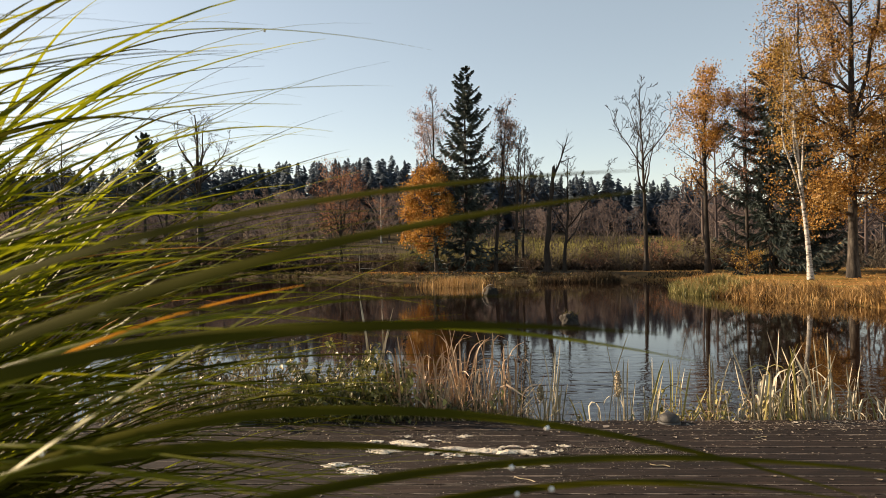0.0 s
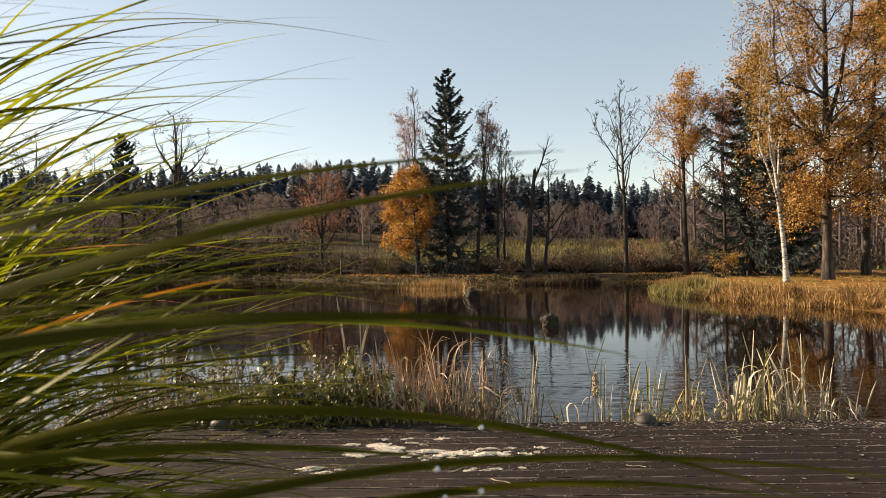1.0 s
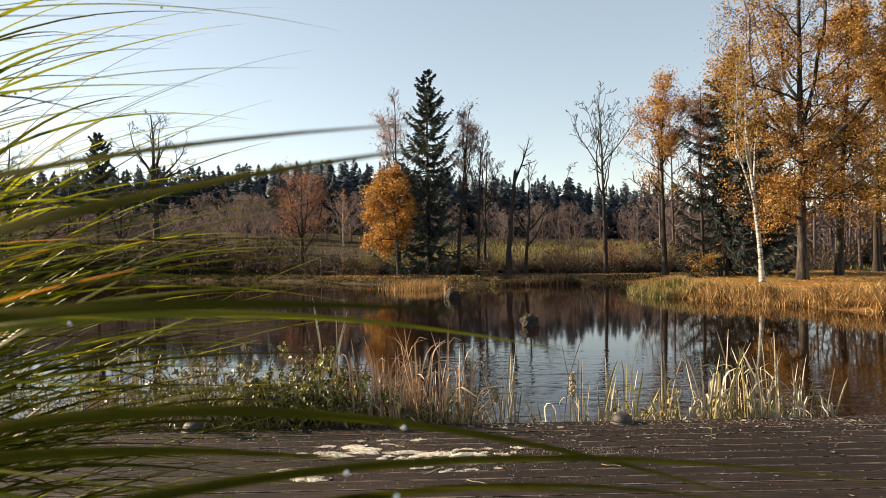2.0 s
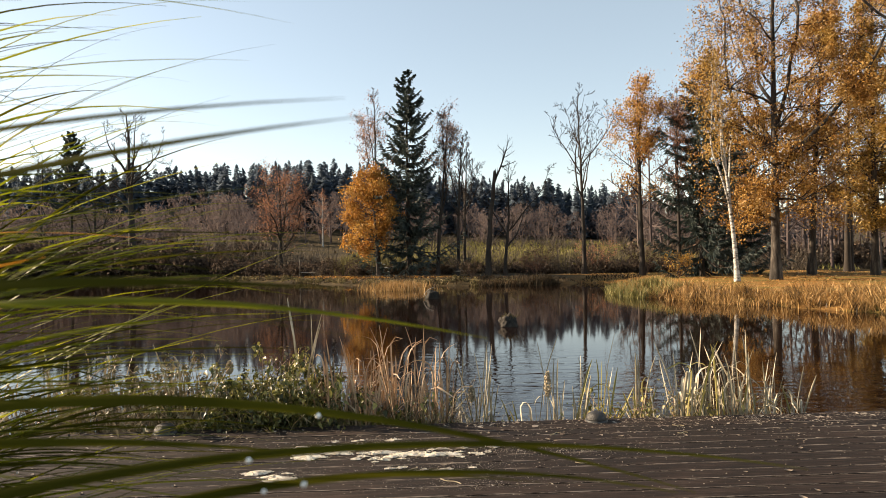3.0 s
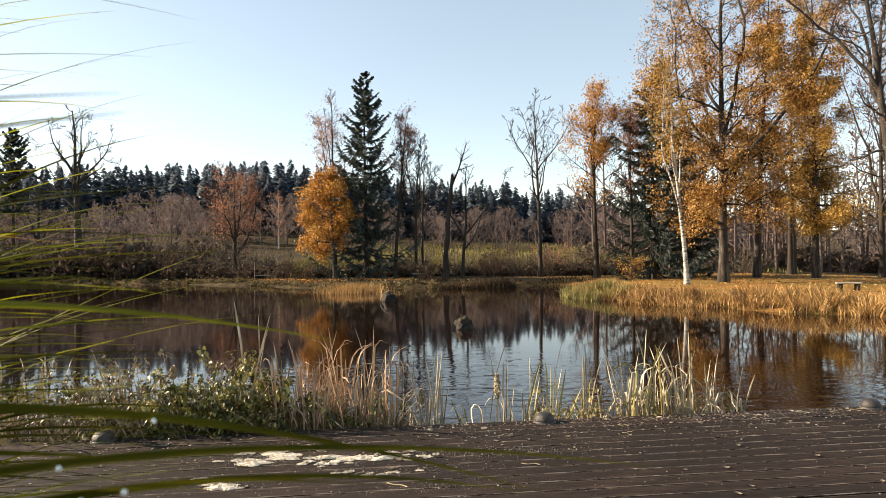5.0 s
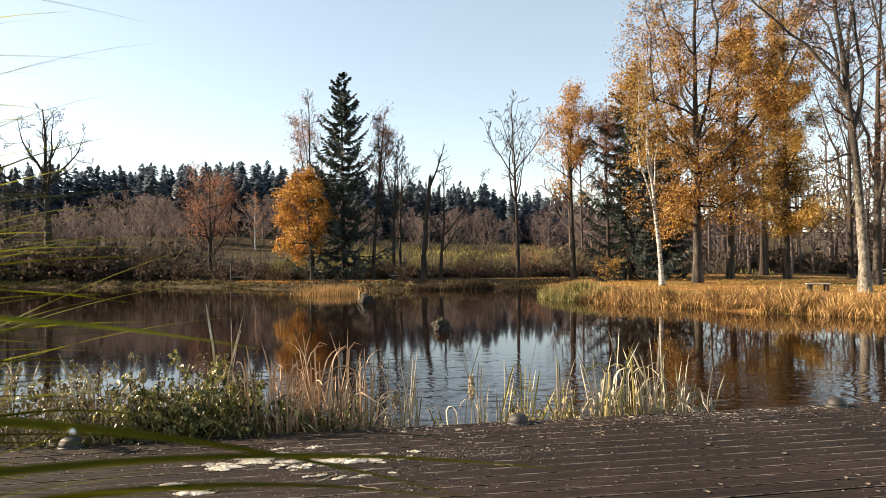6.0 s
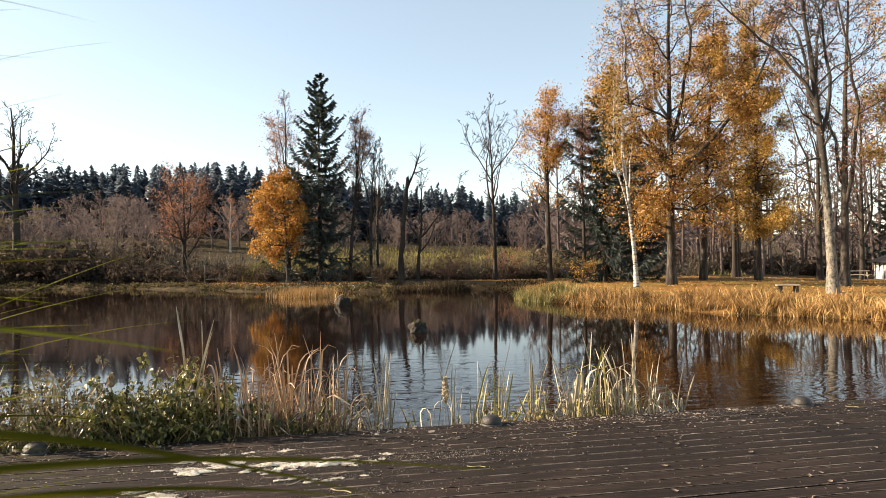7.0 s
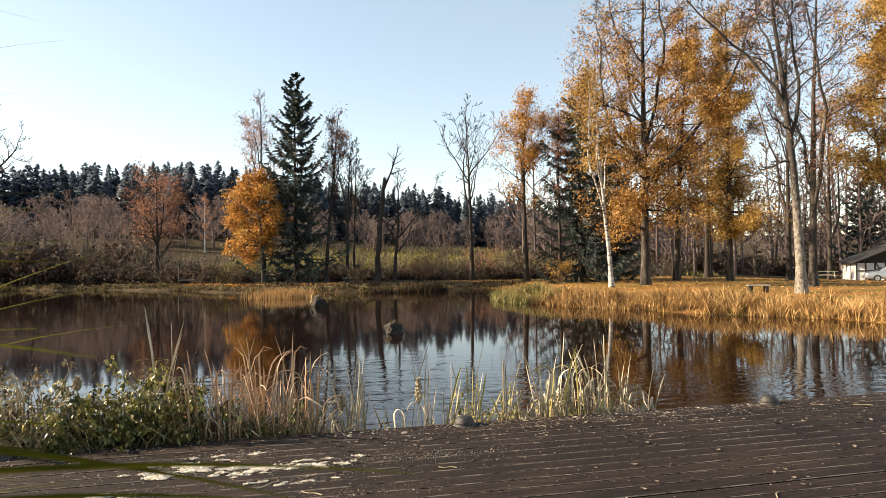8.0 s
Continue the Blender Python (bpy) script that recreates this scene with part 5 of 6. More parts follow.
def edge_shrub(x, y, w, h, seed, label, leaves=700, mat="shrub_leaf"):
    rg = np.random.default_rng(seed)
    root = thing("shrub", x, y, 0.25, label, "shrub", "green shrubs along the deck edge")
    n = 26
    P = np.zeros((n, 6, 3))
    px, py = rg.normal(0, w * 0.35, n), np.maximum(rg.normal(0, 0.13, n), 5.56 - y)
    lean = rg.normal(0, 0.26, (n, 2))
    lean[:, 1] = np.maximum(lean[:, 1], -0.14)
    top = h * rg.uniform(0.45, 1.15, n)
    for i in range(6):
        t = i / 5
        P[:, i] = np.stack([px + lean[:, 0] * t ** 1.6, py + lean[:, 1] * t ** 1.6, top * t], 1)
    R = np.full((n, 6), 0.005) * np.linspace(1, 0.35, 6)[None]
    P2, R2 = branches(rg, P, R, 6, 0.2, 1, 0.3, 50, 0.05, 0.12, 4, 0.6, 0.5, 0.0015)
    V, Q = joined([tubes(P, R, 5), tubes(P2, R2, 3)])
    np_part("stem", V, Q, M["reed_red"], root)
    C = np.concatenate([on_branches(rg, P2, int(leaves * 0.85), 0.45, 0.02), on_branches(rg, P, int(leaves * 0.15), 0.5, 0.02)])
    n = len(C) * 2
    small = np.concatenate([on_branches(rg, P2, int(n * 0.9), 0.3, 0.025), on_branches(rg, P, int(n * 0.1), 0.6, 0.02)])
    V, Q = joined([leaf_shapes(rg, C, 0.046, 0.75), leaf_shapes(rg, small, 0.030, 0.6)])
    tagged(np_part("foliage", V, Q, M[mat], root), kind="stuff")


for i, (ex, ey, ew, eh) in enumerate([(-0.45, 5.76, 0.32, 0.72), (-0.75, 5.82, 0.36, 0.82), (-1.05, 5.82, 0.33, 0.70), (-0.12, 5.72, 0.30, 0.55), (-0.62, 5.66, 0.36, 0.68), (-0.95, 5.66, 0.34, 0.62)]):
    edge_shrub(ex, ey, ew, eh, 400 + i, "leafy green nettle-like shrub growing at the deck edge", 1400)
edge_shrub(-1.4, 5.80, 0.36, 0.84, 410, "half-withered herb with brown and olive leaves at the deck edge", 650, "dead_leaf")
edge_shrub(-1.85, 5.82, 0.40, 0.80, 411, "half-withered herb with brown and olive leaves at the deck edge", 650, "dead_leaf")
edge_shrub(-2.5, 5.9, 0.40, 0.55, 412, "half-withered herb with brown and olive leaves at the deck edge", 350, "dead_leaf")
edge_shrub(2.0, 5.66, 0.5, 0.52, 420, "low yellowing herb growing among the reeds", 200, "reed_green")
edge_shrub(2.6, 5.64, 0.5, 0.50, 421, "low yellowing herb growing among the reeds", 220, "reed_green")
edge_shrub(0.3, 5.66, 0.4, 0.50, 422, "low green herb growing among the reeds", 180)

rng = np.random.default_rng(44)
x = rng.uniform(-4.5, 3.4, 1700)
y = 5.53 + np.abs(rng.normal(0, 0.22, 1700))
V, Q = blades(rng, x, y, 0.35 + 0 * x, 0.36, 0.006, 0.5, 1.0)
tagged(np_part("edge_grass", V, Q, M["dead_leaf"]), "withered grass and short stalks fringing the deck", "grass", kind="stuff")
x = rng.uniform(1.55, 3.2, 700)
V, Q = blades(rng, x, 5.56 + np.abs(rng.normal(0, 0.12, 700)), 0.42 + 0 * x, 0.26, 0.006, 0.6, 1.1)
tagged(np_part("reed_tangle", V, Q, M["dead_leaf"]), "tangle of withered olive grass at the foot of the cattails", "grass", kind="stuff")
x = rng.uniform(-2.2, 0.6, 1500)
V, Q = blades(rng, x, 5.56 + np.abs(rng.normal(0, 0.15, 1500)), 0.40 + 0 * x, 0.5, 0.009, 0.4, 0.9)
tagged(np_part("herb_tangle", V, Q, M["dead_leaf"]), "tangle of withered brown stems among the shrubs", "grass", kind="stuff")


def seed_head(x, y, z, h, seed):
    """An overripe cattail: a stem with a burst woolly head."""
    rg = np.random.default_rng(seed)
    root = thing("cattail_head", x, y, 0.05, "burst cattail with a fluffy cream seed head", "cattail", "reeds along the deck edge")
    P = np.array([[[0, 0, 0], [0.01, 0, (z - 0.05) * 0.5], [0.015, 0, z - 0.05]]])
    V, Q = tubes(P, np.full((1, 3), 0.004), 6)
    np_part("stem", V, Q, M["reed_pale"], root)
    n = 420
    u = rg.uniform(0, 1, n)
    a = rg.uniform(0, 6.28, n)
    r = 0.026 * np.sin(np.pi * (0.12 + 0.8 * u)) * rg.uniform(0.5, 1.1, n)
    C = np.stack([0.015 + r * np.cos(a), r * np.sin(a), z - 0.05 + (u - 0.5) * h], 1)
    V, Q = leaf_quads(rg, C, 0.02, 0.0, 0.5)
    np_part("head", V, Q, M["wool"], root, "cream woolly seed head")


seed_head(0.79, 5.72, 0.86, 0.12, 1)
seed_head(1.40, 5.74, 0.92, 0.20, 2)
seed_head(-1.10, 5.80, 1.10, 0.10, 3)


def dock_stalk(x, y, top, lean, seed):
    """A dead seed stalk set with dark clusters."""
    rg = np.random.default_rng(seed)
    root = thing("dock_stalk", x, y, 0.2, "dark withered dock stalk with seed clusters", "dead stalk", "dead stalks along the deck edge")
    t = np.linspace(0, 1, 9)
    P = np.stack([lean * t ** 2, 0.02 * np.sin(t * 6), (top - 0.2) * t], 1)[None]
    V, Q = tubes(P, (0.004 * (1 - 0.6 * t))[None], 5)
    np_part("stem", V, Q, M["twig"], root)
    C = on_branches(rg, P, 260, 0.45, 0.008)
    V, Q = leaf_quads(rg, C, 0.014, 0.0, 0.8)
    np_part("seed_spike", V, Q, M["bark_dark"], root, "dark brown seed spike")


for i, (dx, top, ln) in enumerate(((-1.42, 1.50, 0.06), (-1.52, 1.25, -0.04), (-1.0, 1.28, 0.05), (-2.1, 1.35, -0.05), (-0.3, 1.32, 0.04), (0.66, 1.3, 0.06))):
    dock_stalk(dx, 5.8, top, ln, 70 + i)

# the soil bank from which the edge plants grow
bank_x, bank_v = np.linspace(-6, 3.6, 90), np.linspace(0, 1, 9)
BX, BV = np.meshgrid(bank_x, bank_v)
BY = 4.6 + BV * (1.45 + 0.22 * np.sin(BX * 2.1) + 0.12 * np.sin(BX * 5.3))
width = np.clip((3.6 - BX) / 0.8, 0, 1) * (0.62 + 0.38 * np.clip((0.7 - BX) / 0.4, 0, 1))
BZ = -0.15 + (0.52 * width) * np.cos(BV * np.pi / 2) ** 0.7 + 0.03 * np.sin(BX * 9 + BV * 7)
idx = np.arange(BX.size).reshape(BX.shape)
tagged(np_part("bank", np.stack([BX, BY, BZ], -1).reshape(-1, 3), np.stack([idx[:-1, :-1], idx[:-1, 1:], idx[1:, 1:], idx[1:, :-1]], -1).reshape(-1, 4), M["ground"], smooth=True),
       "muddy overgrown bank below the deck edge", "bank", kind="structure")

# ---- what lies on the deck ----


def meal_heap(x, y, rx, ry, h, seed):
    """A ragged low heap of small crumbs."""
    rg = np.random.default_rng(seed)
    n = int(40 + 130000 * rx * ry)
    a, f = rg.uniform(0, 6.283, n), rg.random(n) ** 0.6
    rag0, rag1 = rg.uniform(0, 6, 2)
    rag = 1 + 0.35 * np.sin(2 * a + rag0) + 0.25 * np.sin(5 * a + rag1)
    C = np.stack([rx * f * rag * np.cos(a), ry * f * rag * np.sin(a), 0.002 + h * (1 - f) * rg.random(n)], 1)
    V, Q = leaf_quads(rg, C, 0.005 + rg.gamma(1.5, 0.0022, n), 0.6, 0.9)
    V[:, 2] = np.maximum(V[:, 2], 0.0)
    # the solid core under the crumbs
    ca, cf = np.meshgrid(np.linspace(0, 6.283, 33), np.linspace(0, 0.85, 7))
    edge = 1 + 0.35 * np.sin(2 * ca + rag0) + 0.25 * np.sin(5 * ca + rag1) + 0.12 * np.sin(11 * ca + rag0)
    lump = 1 + 0.35 * np.sin(ca * 3 + cf * 9 + rag1) * np.sin(cf * 14 + rag0)
    core = np.stack([rx * cf * edge * np.cos(ca), ry * cf * edge * np.sin(ca), h * 0.8 * (1 - (cf / 0.85) ** 2) * lump], -1).reshape(-1, 3)
    g = np.arange(core.shape[0]).reshape(ca.shape)
    V, Q = joined([(V, Q), (core, np.stack([g[:-1, :-1], g[:-1, 1:], g[1:, 1:], g[1:, :-1]], -1).reshape(-1, 4))])
    ob = np_part("spilled_meal", V, Q, M["meal"])
    ob.matrix_world = pose(x, y, DECK_Z + 0.001, 0, 0, 0)
    tagged(ob, "pale cream patch of crumbled feed on the deck", "spilled feed", "spilled feed on the deck")


rd = random.Random(21)
for cx, cy, wx_, n in ((-0.30, 4.84, 0.22, 18), (0.28, 4.74, 0.28, 24), (-0.42, 4.42, 0.14, 6)):
    for i in range(n):
        s = rd.uniform(0.25, 1.0) ** 1.6
        meal_heap(cx + rd.gauss(0, wx_ * 0.6), cy + rd.gauss(0, 0.05), 0.085 * s + 0.008, 0.026 * s + 0.004, 0.006 + 0.014 * s, rd.randrange(10 ** 6))
for cx, cy, wx_, n in ((0.55, 4.50, 0.30, 9), (0.05, 5.05, 0.25, 7), (0.75, 4.80, 0.30, 10)):
    for i in range(n):
        s = rd.uniform(0.2, 0.6)
        meal_heap(cx + rd.gauss(0, wx_ * 0.7), cy + rd.gauss(0, 0.06), 0.05 * s + 0.006, 0.018 * s + 0.004, 0.004 + 0.006 * s, rd.randrange(10 ** 6))
rng = np.random.default_rng(45)
n = 1100
C = np.stack([rng.normal(0.1, 1.0, n), np.clip(rng.normal(4.7, 0.4, n), 3.4, 5.46), np.full(n, DECK_Z + 0.003)], 1)
V, Q = leaf_quads(rng, C, 0.002 + rng.gamma(1.2, 0.002, n), 0.5, 0.8)
spill = np.array([(-0.28, 4.86, 0.26), (0.33, 4.72, 0.34), (-0.42, 4.42, 0.18), (0.55, 4.50, 0.36), (0.05, 5.05, 0.3), (0.95, 4.80, 0.35), (1.35, 4.72, 0.3), (0.7, 4.2, 0.4)])
k = rng.integers(0, len(spill), 5000)
C2 = np.stack([spill[k, 0] + rng.normal(0, 0.8, 5000) * spill[k, 2], spill[k, 1] + rng.normal(0, 0.05, 5000), np.full(5000, DECK_Z + 0.003)], 1)
V2, Q2 = leaf_quads(rng, C2, 0.002 + rng.gamma(1.5, 0.0020, 5000), 0.4, 0.8)
V, Q = joined([(V, Q), (V2, Q2)])
tagged(np_part("meal_crumbs", V, Q, M["crumb"]), "scattered pale crumbs of feed on the planks", "crumbs", kind="stuff")
n = 2400
C = np.stack([rng.uniform(-4.5, 7.5, n), 5.48 - np.abs(rng.normal(0, 0.38, n)), np.full(n, DECK_Z + 0.006)], 1)
m2 = 1000
k = rng.choice([2.35, 2.9, 3.25, 3.6, 4.1, 1.9, 0.9], m2)
C = np.concatenate([C, np.stack([k + rng.normal(0, 0.22, m2), 5.45 - np.abs(rng.normal(0, 0.13, m2)), np.full(m2, DECK_Z + 0.006)], 1)])
V, Q = leaf_shapes(rng, C, 0.008 + rng.gamma(1.5, 0.005, len(C)), 0.0)
V[:, 2] = DECK_Z + 0.002 + (V[:, 2] - DECK_Z) * 0.35
V[:, 2] = np.maximum(V[:, 2], DECK_Z + 0.001)
tagged(np_part("leaf_debris", V, Q, M["fallen_leaf"]), "small bits of dry leaf and reed strewn on the planks", "debris", kind="stuff")


def curled_leaf(x, y, size, seed):
    rg = np.random.default_rng(seed)
    V = []
    a = rg.uniform(0, 6.28)
    for i in range(6):
        t = i / 5
        w = size * 0.32 * math.sin(math.pi * (0.08 + 0.9 * t)) + 0.001
        zc = 0.004 + size * 0.22 * (2 * t - 1) ** 2 * rg.uniform(0.6, 1.2)
        for sgn in (-1, 0, 1):
            V.append(((t - 0.5) * size * math.cos(a) - sgn * w * math.sin(a), (t - 0.5) * size * math.sin(a) + sgn * w * math.cos(a), zc + abs(sgn) * w * 0.6))
    V = np.array(V)
    V[:, 2] -= V[:, 2].min()
    Q = []
    for i in range(5):
        o = 3 * i
        Q += [(o, o + 1, o + 4, o + 3), (o + 1, o + 2, o + 5, o + 4)]
    ob = np_part("fallen_leaf", V, np.array(Q), M["fallen_leaf"])
    ob.location = (x, y, DECK_Z + 0.001)
    tagged(ob, "small curled dry autumn leaf lying on the deck", "leaf", "fallen leaves on the deck")


rd = random.Random(33)
for i in range(70):
    curled_leaf(rd.uniform(-1.5, 6.0), rd.uniform(3.3, 5.4), rd.uniform(0.02, 0.045), i)


def twig_on_deck(x, y, length, a, seed):
    rg = np.random.default_rng(seed)
    t = np.linspace(-0.5, 0.5, 7)
    P = np.stack([t * length * math.cos(a), t * length * math.sin(a) + 0.01 * np.sin(t * 7), 0.004 + 0 * t], 1)[None]
    V, Q = tubes(P, np.full((1, 7), 0.003), 5)
    ob = np_part("dry_stalk", V, Q, M["reed_dry"])
    ob.location = (x, y, DECK_Z)
    tagged(ob, "short dry reed stalk lying on the deck", "stalk", "dry stalks on the deck")


for i in range(14):
    twig_on_deck(rd.uniform(-0.5, 5.5), rd.uniform(3.4, 5.4), rd.uniform(0.05, 0.16), rd.uniform(-0.8, 0.8), i)

# ---- stones in the pond ----


# stone colour lightened all over for the nearer boulder's sunlit side
M["stone_sunlit"] = surface("stone_sunlit", [(0.3, (0.012, 0.010, 0.008)), (0.7, (0.05, 0.042, 0.035))], 5, fine=30, rough=0.85, bump=0.6)


def boulder(name, x, y, rx, ry, h, seed, label, mat="stone"):
    root = thing(name, x, y, -0.12, label, "rock")
    bm = bmesh.new()
    bmesh.ops.create_icosphere(bm, subdivisions=4, radius=1.0)
    for v in bm.verts:
        f = 1 + 0.42 * noise.noise(v.co * 1.4 + Vector((seed, 0, 0))) + 0.22 * noise.noise(v.co * 4 + Vector((0, seed, 0)))
        v.co = Vector((v.co.x * f * rx, v.co.y * f * ry, (v.co.z * f * 0.55 + 0.45) * h))
    part("stone", bm, M[mat], root, smooth=True)
    return root


r1 = boulder("rock", 2.95, 18.0, 0.25, 0.20, 0.44, 3, "boulder with withered sprigs standing in the water, sunlight in its stone colour", "stone_sunlit")
rg = np.random.default_rng(8)
n = 45
V, Q = blades(rg, rg.normal(0.06, 0.10, n), rg.normal(0, 0.08, n), np.full(n, 0.30), 0.22, 0.02, 0.5, 0.6)
np_part("sprig", V, Q, M["bank_herb"], r1, "withered herb sprigs")
r2 = boulder("rock", 1.25, 29.9, 0.32, 0.3, 0.50, 9, "dark mossy boulder with a bleached bent stick")
t = np.linspace(0, 1, 12)
P = np.stack([-0.40 + 0.46 * t ** 1.6, -0.3 + 0 * t, 0.22 + 0.42 * np.sin(t * 1.5)], 1)[None]
V, Q = tubes(P, np.full((1, 12), 0.012), 6)
np_part("stick", V, Q, M["bark_birch"], r2, "bleached bent stick")

# ---- benches ----
M["plank_pale"] = surface("plank_pale", [(0.3, (0.22, 0.19, 0.155)), (0.7, (0.42, 0.38, 0.32))], 3, (0.4, 4, 4), 30, 0.8, 0.4)


def bench(x, y, length, rz, label):
    root = thing("bench", x, y, float(ground_z(x, y)), label, "bench", "benches round the pond", rz)
    for k in (-1, 1):
        s = part("slat", box_bm(length, 0.17, 0.05, 0.008), M["plank_pale"], root)
        s.location = (0, 0.095 * k, 0.32)
        lg = part("leg", box_bm(0.14, 0.32, 0.34, 0.012), M["stone"], root)
        lg.location = (k * length * 0.34, 0, 0.13)
    return root


bench(19.75, 24.6, 0.9, -25, "low plank bench on two block legs among fallen leaves")
bench(-8.35, 54.3, 1.15, 0, "pale plank bench on the far bank")
bench(4.1, 47.2, 1.1, 5, "pale plank bench on the far bank")
P = np.array([[[0, 0, 0], [0.01, 0, 0.75], [0, 0.01, 1.5]]])
V, Q = tubes(P, np.full((1, 3), 0.02), 6)
ob = np_part("pole", V, Q, M["plank_pale"])
ob.location = (-9.0, 54.2, float(ground_z(-9.0, 54.2)) - 0.05)
tagged(ob, "thin pale pole standing beside the bench", "pole")

# ---- shed, car and picnic table ----
M["limewash"] = surface("limewash", [(0.3, (0.62, 0.60, 0.56)), (0.7, (0.80, 0.78, 0.74))], 2, fine=30, rough=0.9, bump=0.2)
M["tarred"] = surface("tarred_timber", [(0.3, (0.02, 0.017, 0.015)), (0.7, (0.05, 0.043, 0.038))], 3, (1, 1, 0.3), 30, 0.8, 0.4)
M["roofing"] = surface("roofing", [(0.3, (0.010, 0.009, 0.010)), (0.7, (0.024, 0.022, 0.022))], 2, fine=18, rough=0.95, bump=0.5)
M["car_paint"] = surface("car_paint", [(0.3, (0.40, 0.42, 0.44)), (0.7, (0.46, 0.48, 0.50))], 2, fine=200, rough=0.25, bump=0.0, spec=0.6, metal=0.6)
M["tyre"] = surface("tyre", [(0.3, (0.015, 0.015, 0.015)), (0.7, (0.03, 0.03, 0.03))], 10, fine=60, rough=0.85, bump=0.2)
M["glass"] = surface("dark_glass", [(0.3, (0.02, 0.025, 0.03)), (0.7, (0.03, 0.035, 0.04))], 1, fine=5, rough=0.05, bump=0.0, spec=0.8)
M["lamp_glass"] = surface("lamp_glass", [(0.3, (0.6, 0.62, 0.62)), (0.7, (0.75, 0.76, 0.76))], 4, fine=30, rough=0.1, bump=0.0, spec=0.8)


def placed(name, size, at, mat, parent, label="", bevel=0.01, rot=(0, 0, 0)):
    o = part(name, box_bm(*size, bevel), mat, parent, label)
    o.matrix_local = pose(*at, *rot)
    return o


def shed(x, y, z, rz):
    root = thing("shed", x, y, z, "half-timbered white shed with a dark gable roof", "shed", rz=rz)
    W, D, H = 7.0, 5.0, 1.95
    for name, size, at in (("wall", (2.6, 0.16, H), (-2.3, 0, H / 2)), ("wall", (2.6, 0.16, H), (2.3, 0, H / 2)), ("wall", (W, 0.16, H), (0, D, H / 2)),
                           ("wall", (0.16, D - 0.2, H), (-W / 2 + 0.08, D / 2, H / 2)), ("wall", (0.16, D - 0.2, H), (W / 2 - 0.08, D / 2, H / 2))):
        placed(name, size, at, M["limewash"], root)
    placed("door", (1.9, 0.06, H - 0.05), (0, 0.12, H / 2 - 0.02), M["tarred"], root, "dark boarded door")
    for sx_ in (-3.55, -2.75, -1.95, -1.05, 1.05, 1.95, 2.75, 3.55):
        placed("timber", (0.13, 0.06, H), (sx_, -0.10, H / 2), M["tarred"], root)
    for zz in (0.06, 1.05, H - 0.06):
        for cx in (-2.3, 2.3):
            placed("timber", (2.6, 0.05, 0.12), (cx, -0.095, zz), M["tarred"], root)
    placed("brace", (0.11, 0.05, 2.0), (-1.5, -0.092, 1.05), M["tarred"], root, rot=(0, -24, 0))
    for k in range(4):
        placed("timber", (0.05, 0.13, H), (-W / 2 - 0.02, 0.4 + k * 1.4, H / 2), M["tarred"], root)
    bm = bmesh.new()
    a = [bm.verts.new(v) for v in ((-W / 2, 0, H), (W / 2, 0, H), (0, 0, H + 1.45))]
    b = [bm.verts.new(v) for v in ((-W / 2, 0.1, H), (W / 2, 0.1, H), (0, 0.1, H + 1.45))]
    bm.faces.new(a), bm.faces.new(b[::-1])
    for i in range(3):
        bm.faces.new((a[i], b[i], b[(i + 1) % 3], a[(i + 1) % 3]))
    part("gable", bm, M["tarred"], root)
    ang = math.degrees(math.atan2(1.45, W / 2))
    for sgn in (-1, 1):
        placed("roof", (W / 2 / math.cos(radians(ang)) + 0.75, D + 1.4, 0.12), (sgn * (W / 4 + 0.18), D / 2 - 0.1, H + 1.45 / 2 + 0.02), M["roofing"], root, rot=(0, sgn * ang, 0))
    placed("sign", (0.55, 0.03, 0.22), (0.9, -0.06, H + 0.35), M["limewash"], root, "small pale board")


shed(57.6, 52.0, float(ground_z(55.0, 52.0)) - 0.15, -30)


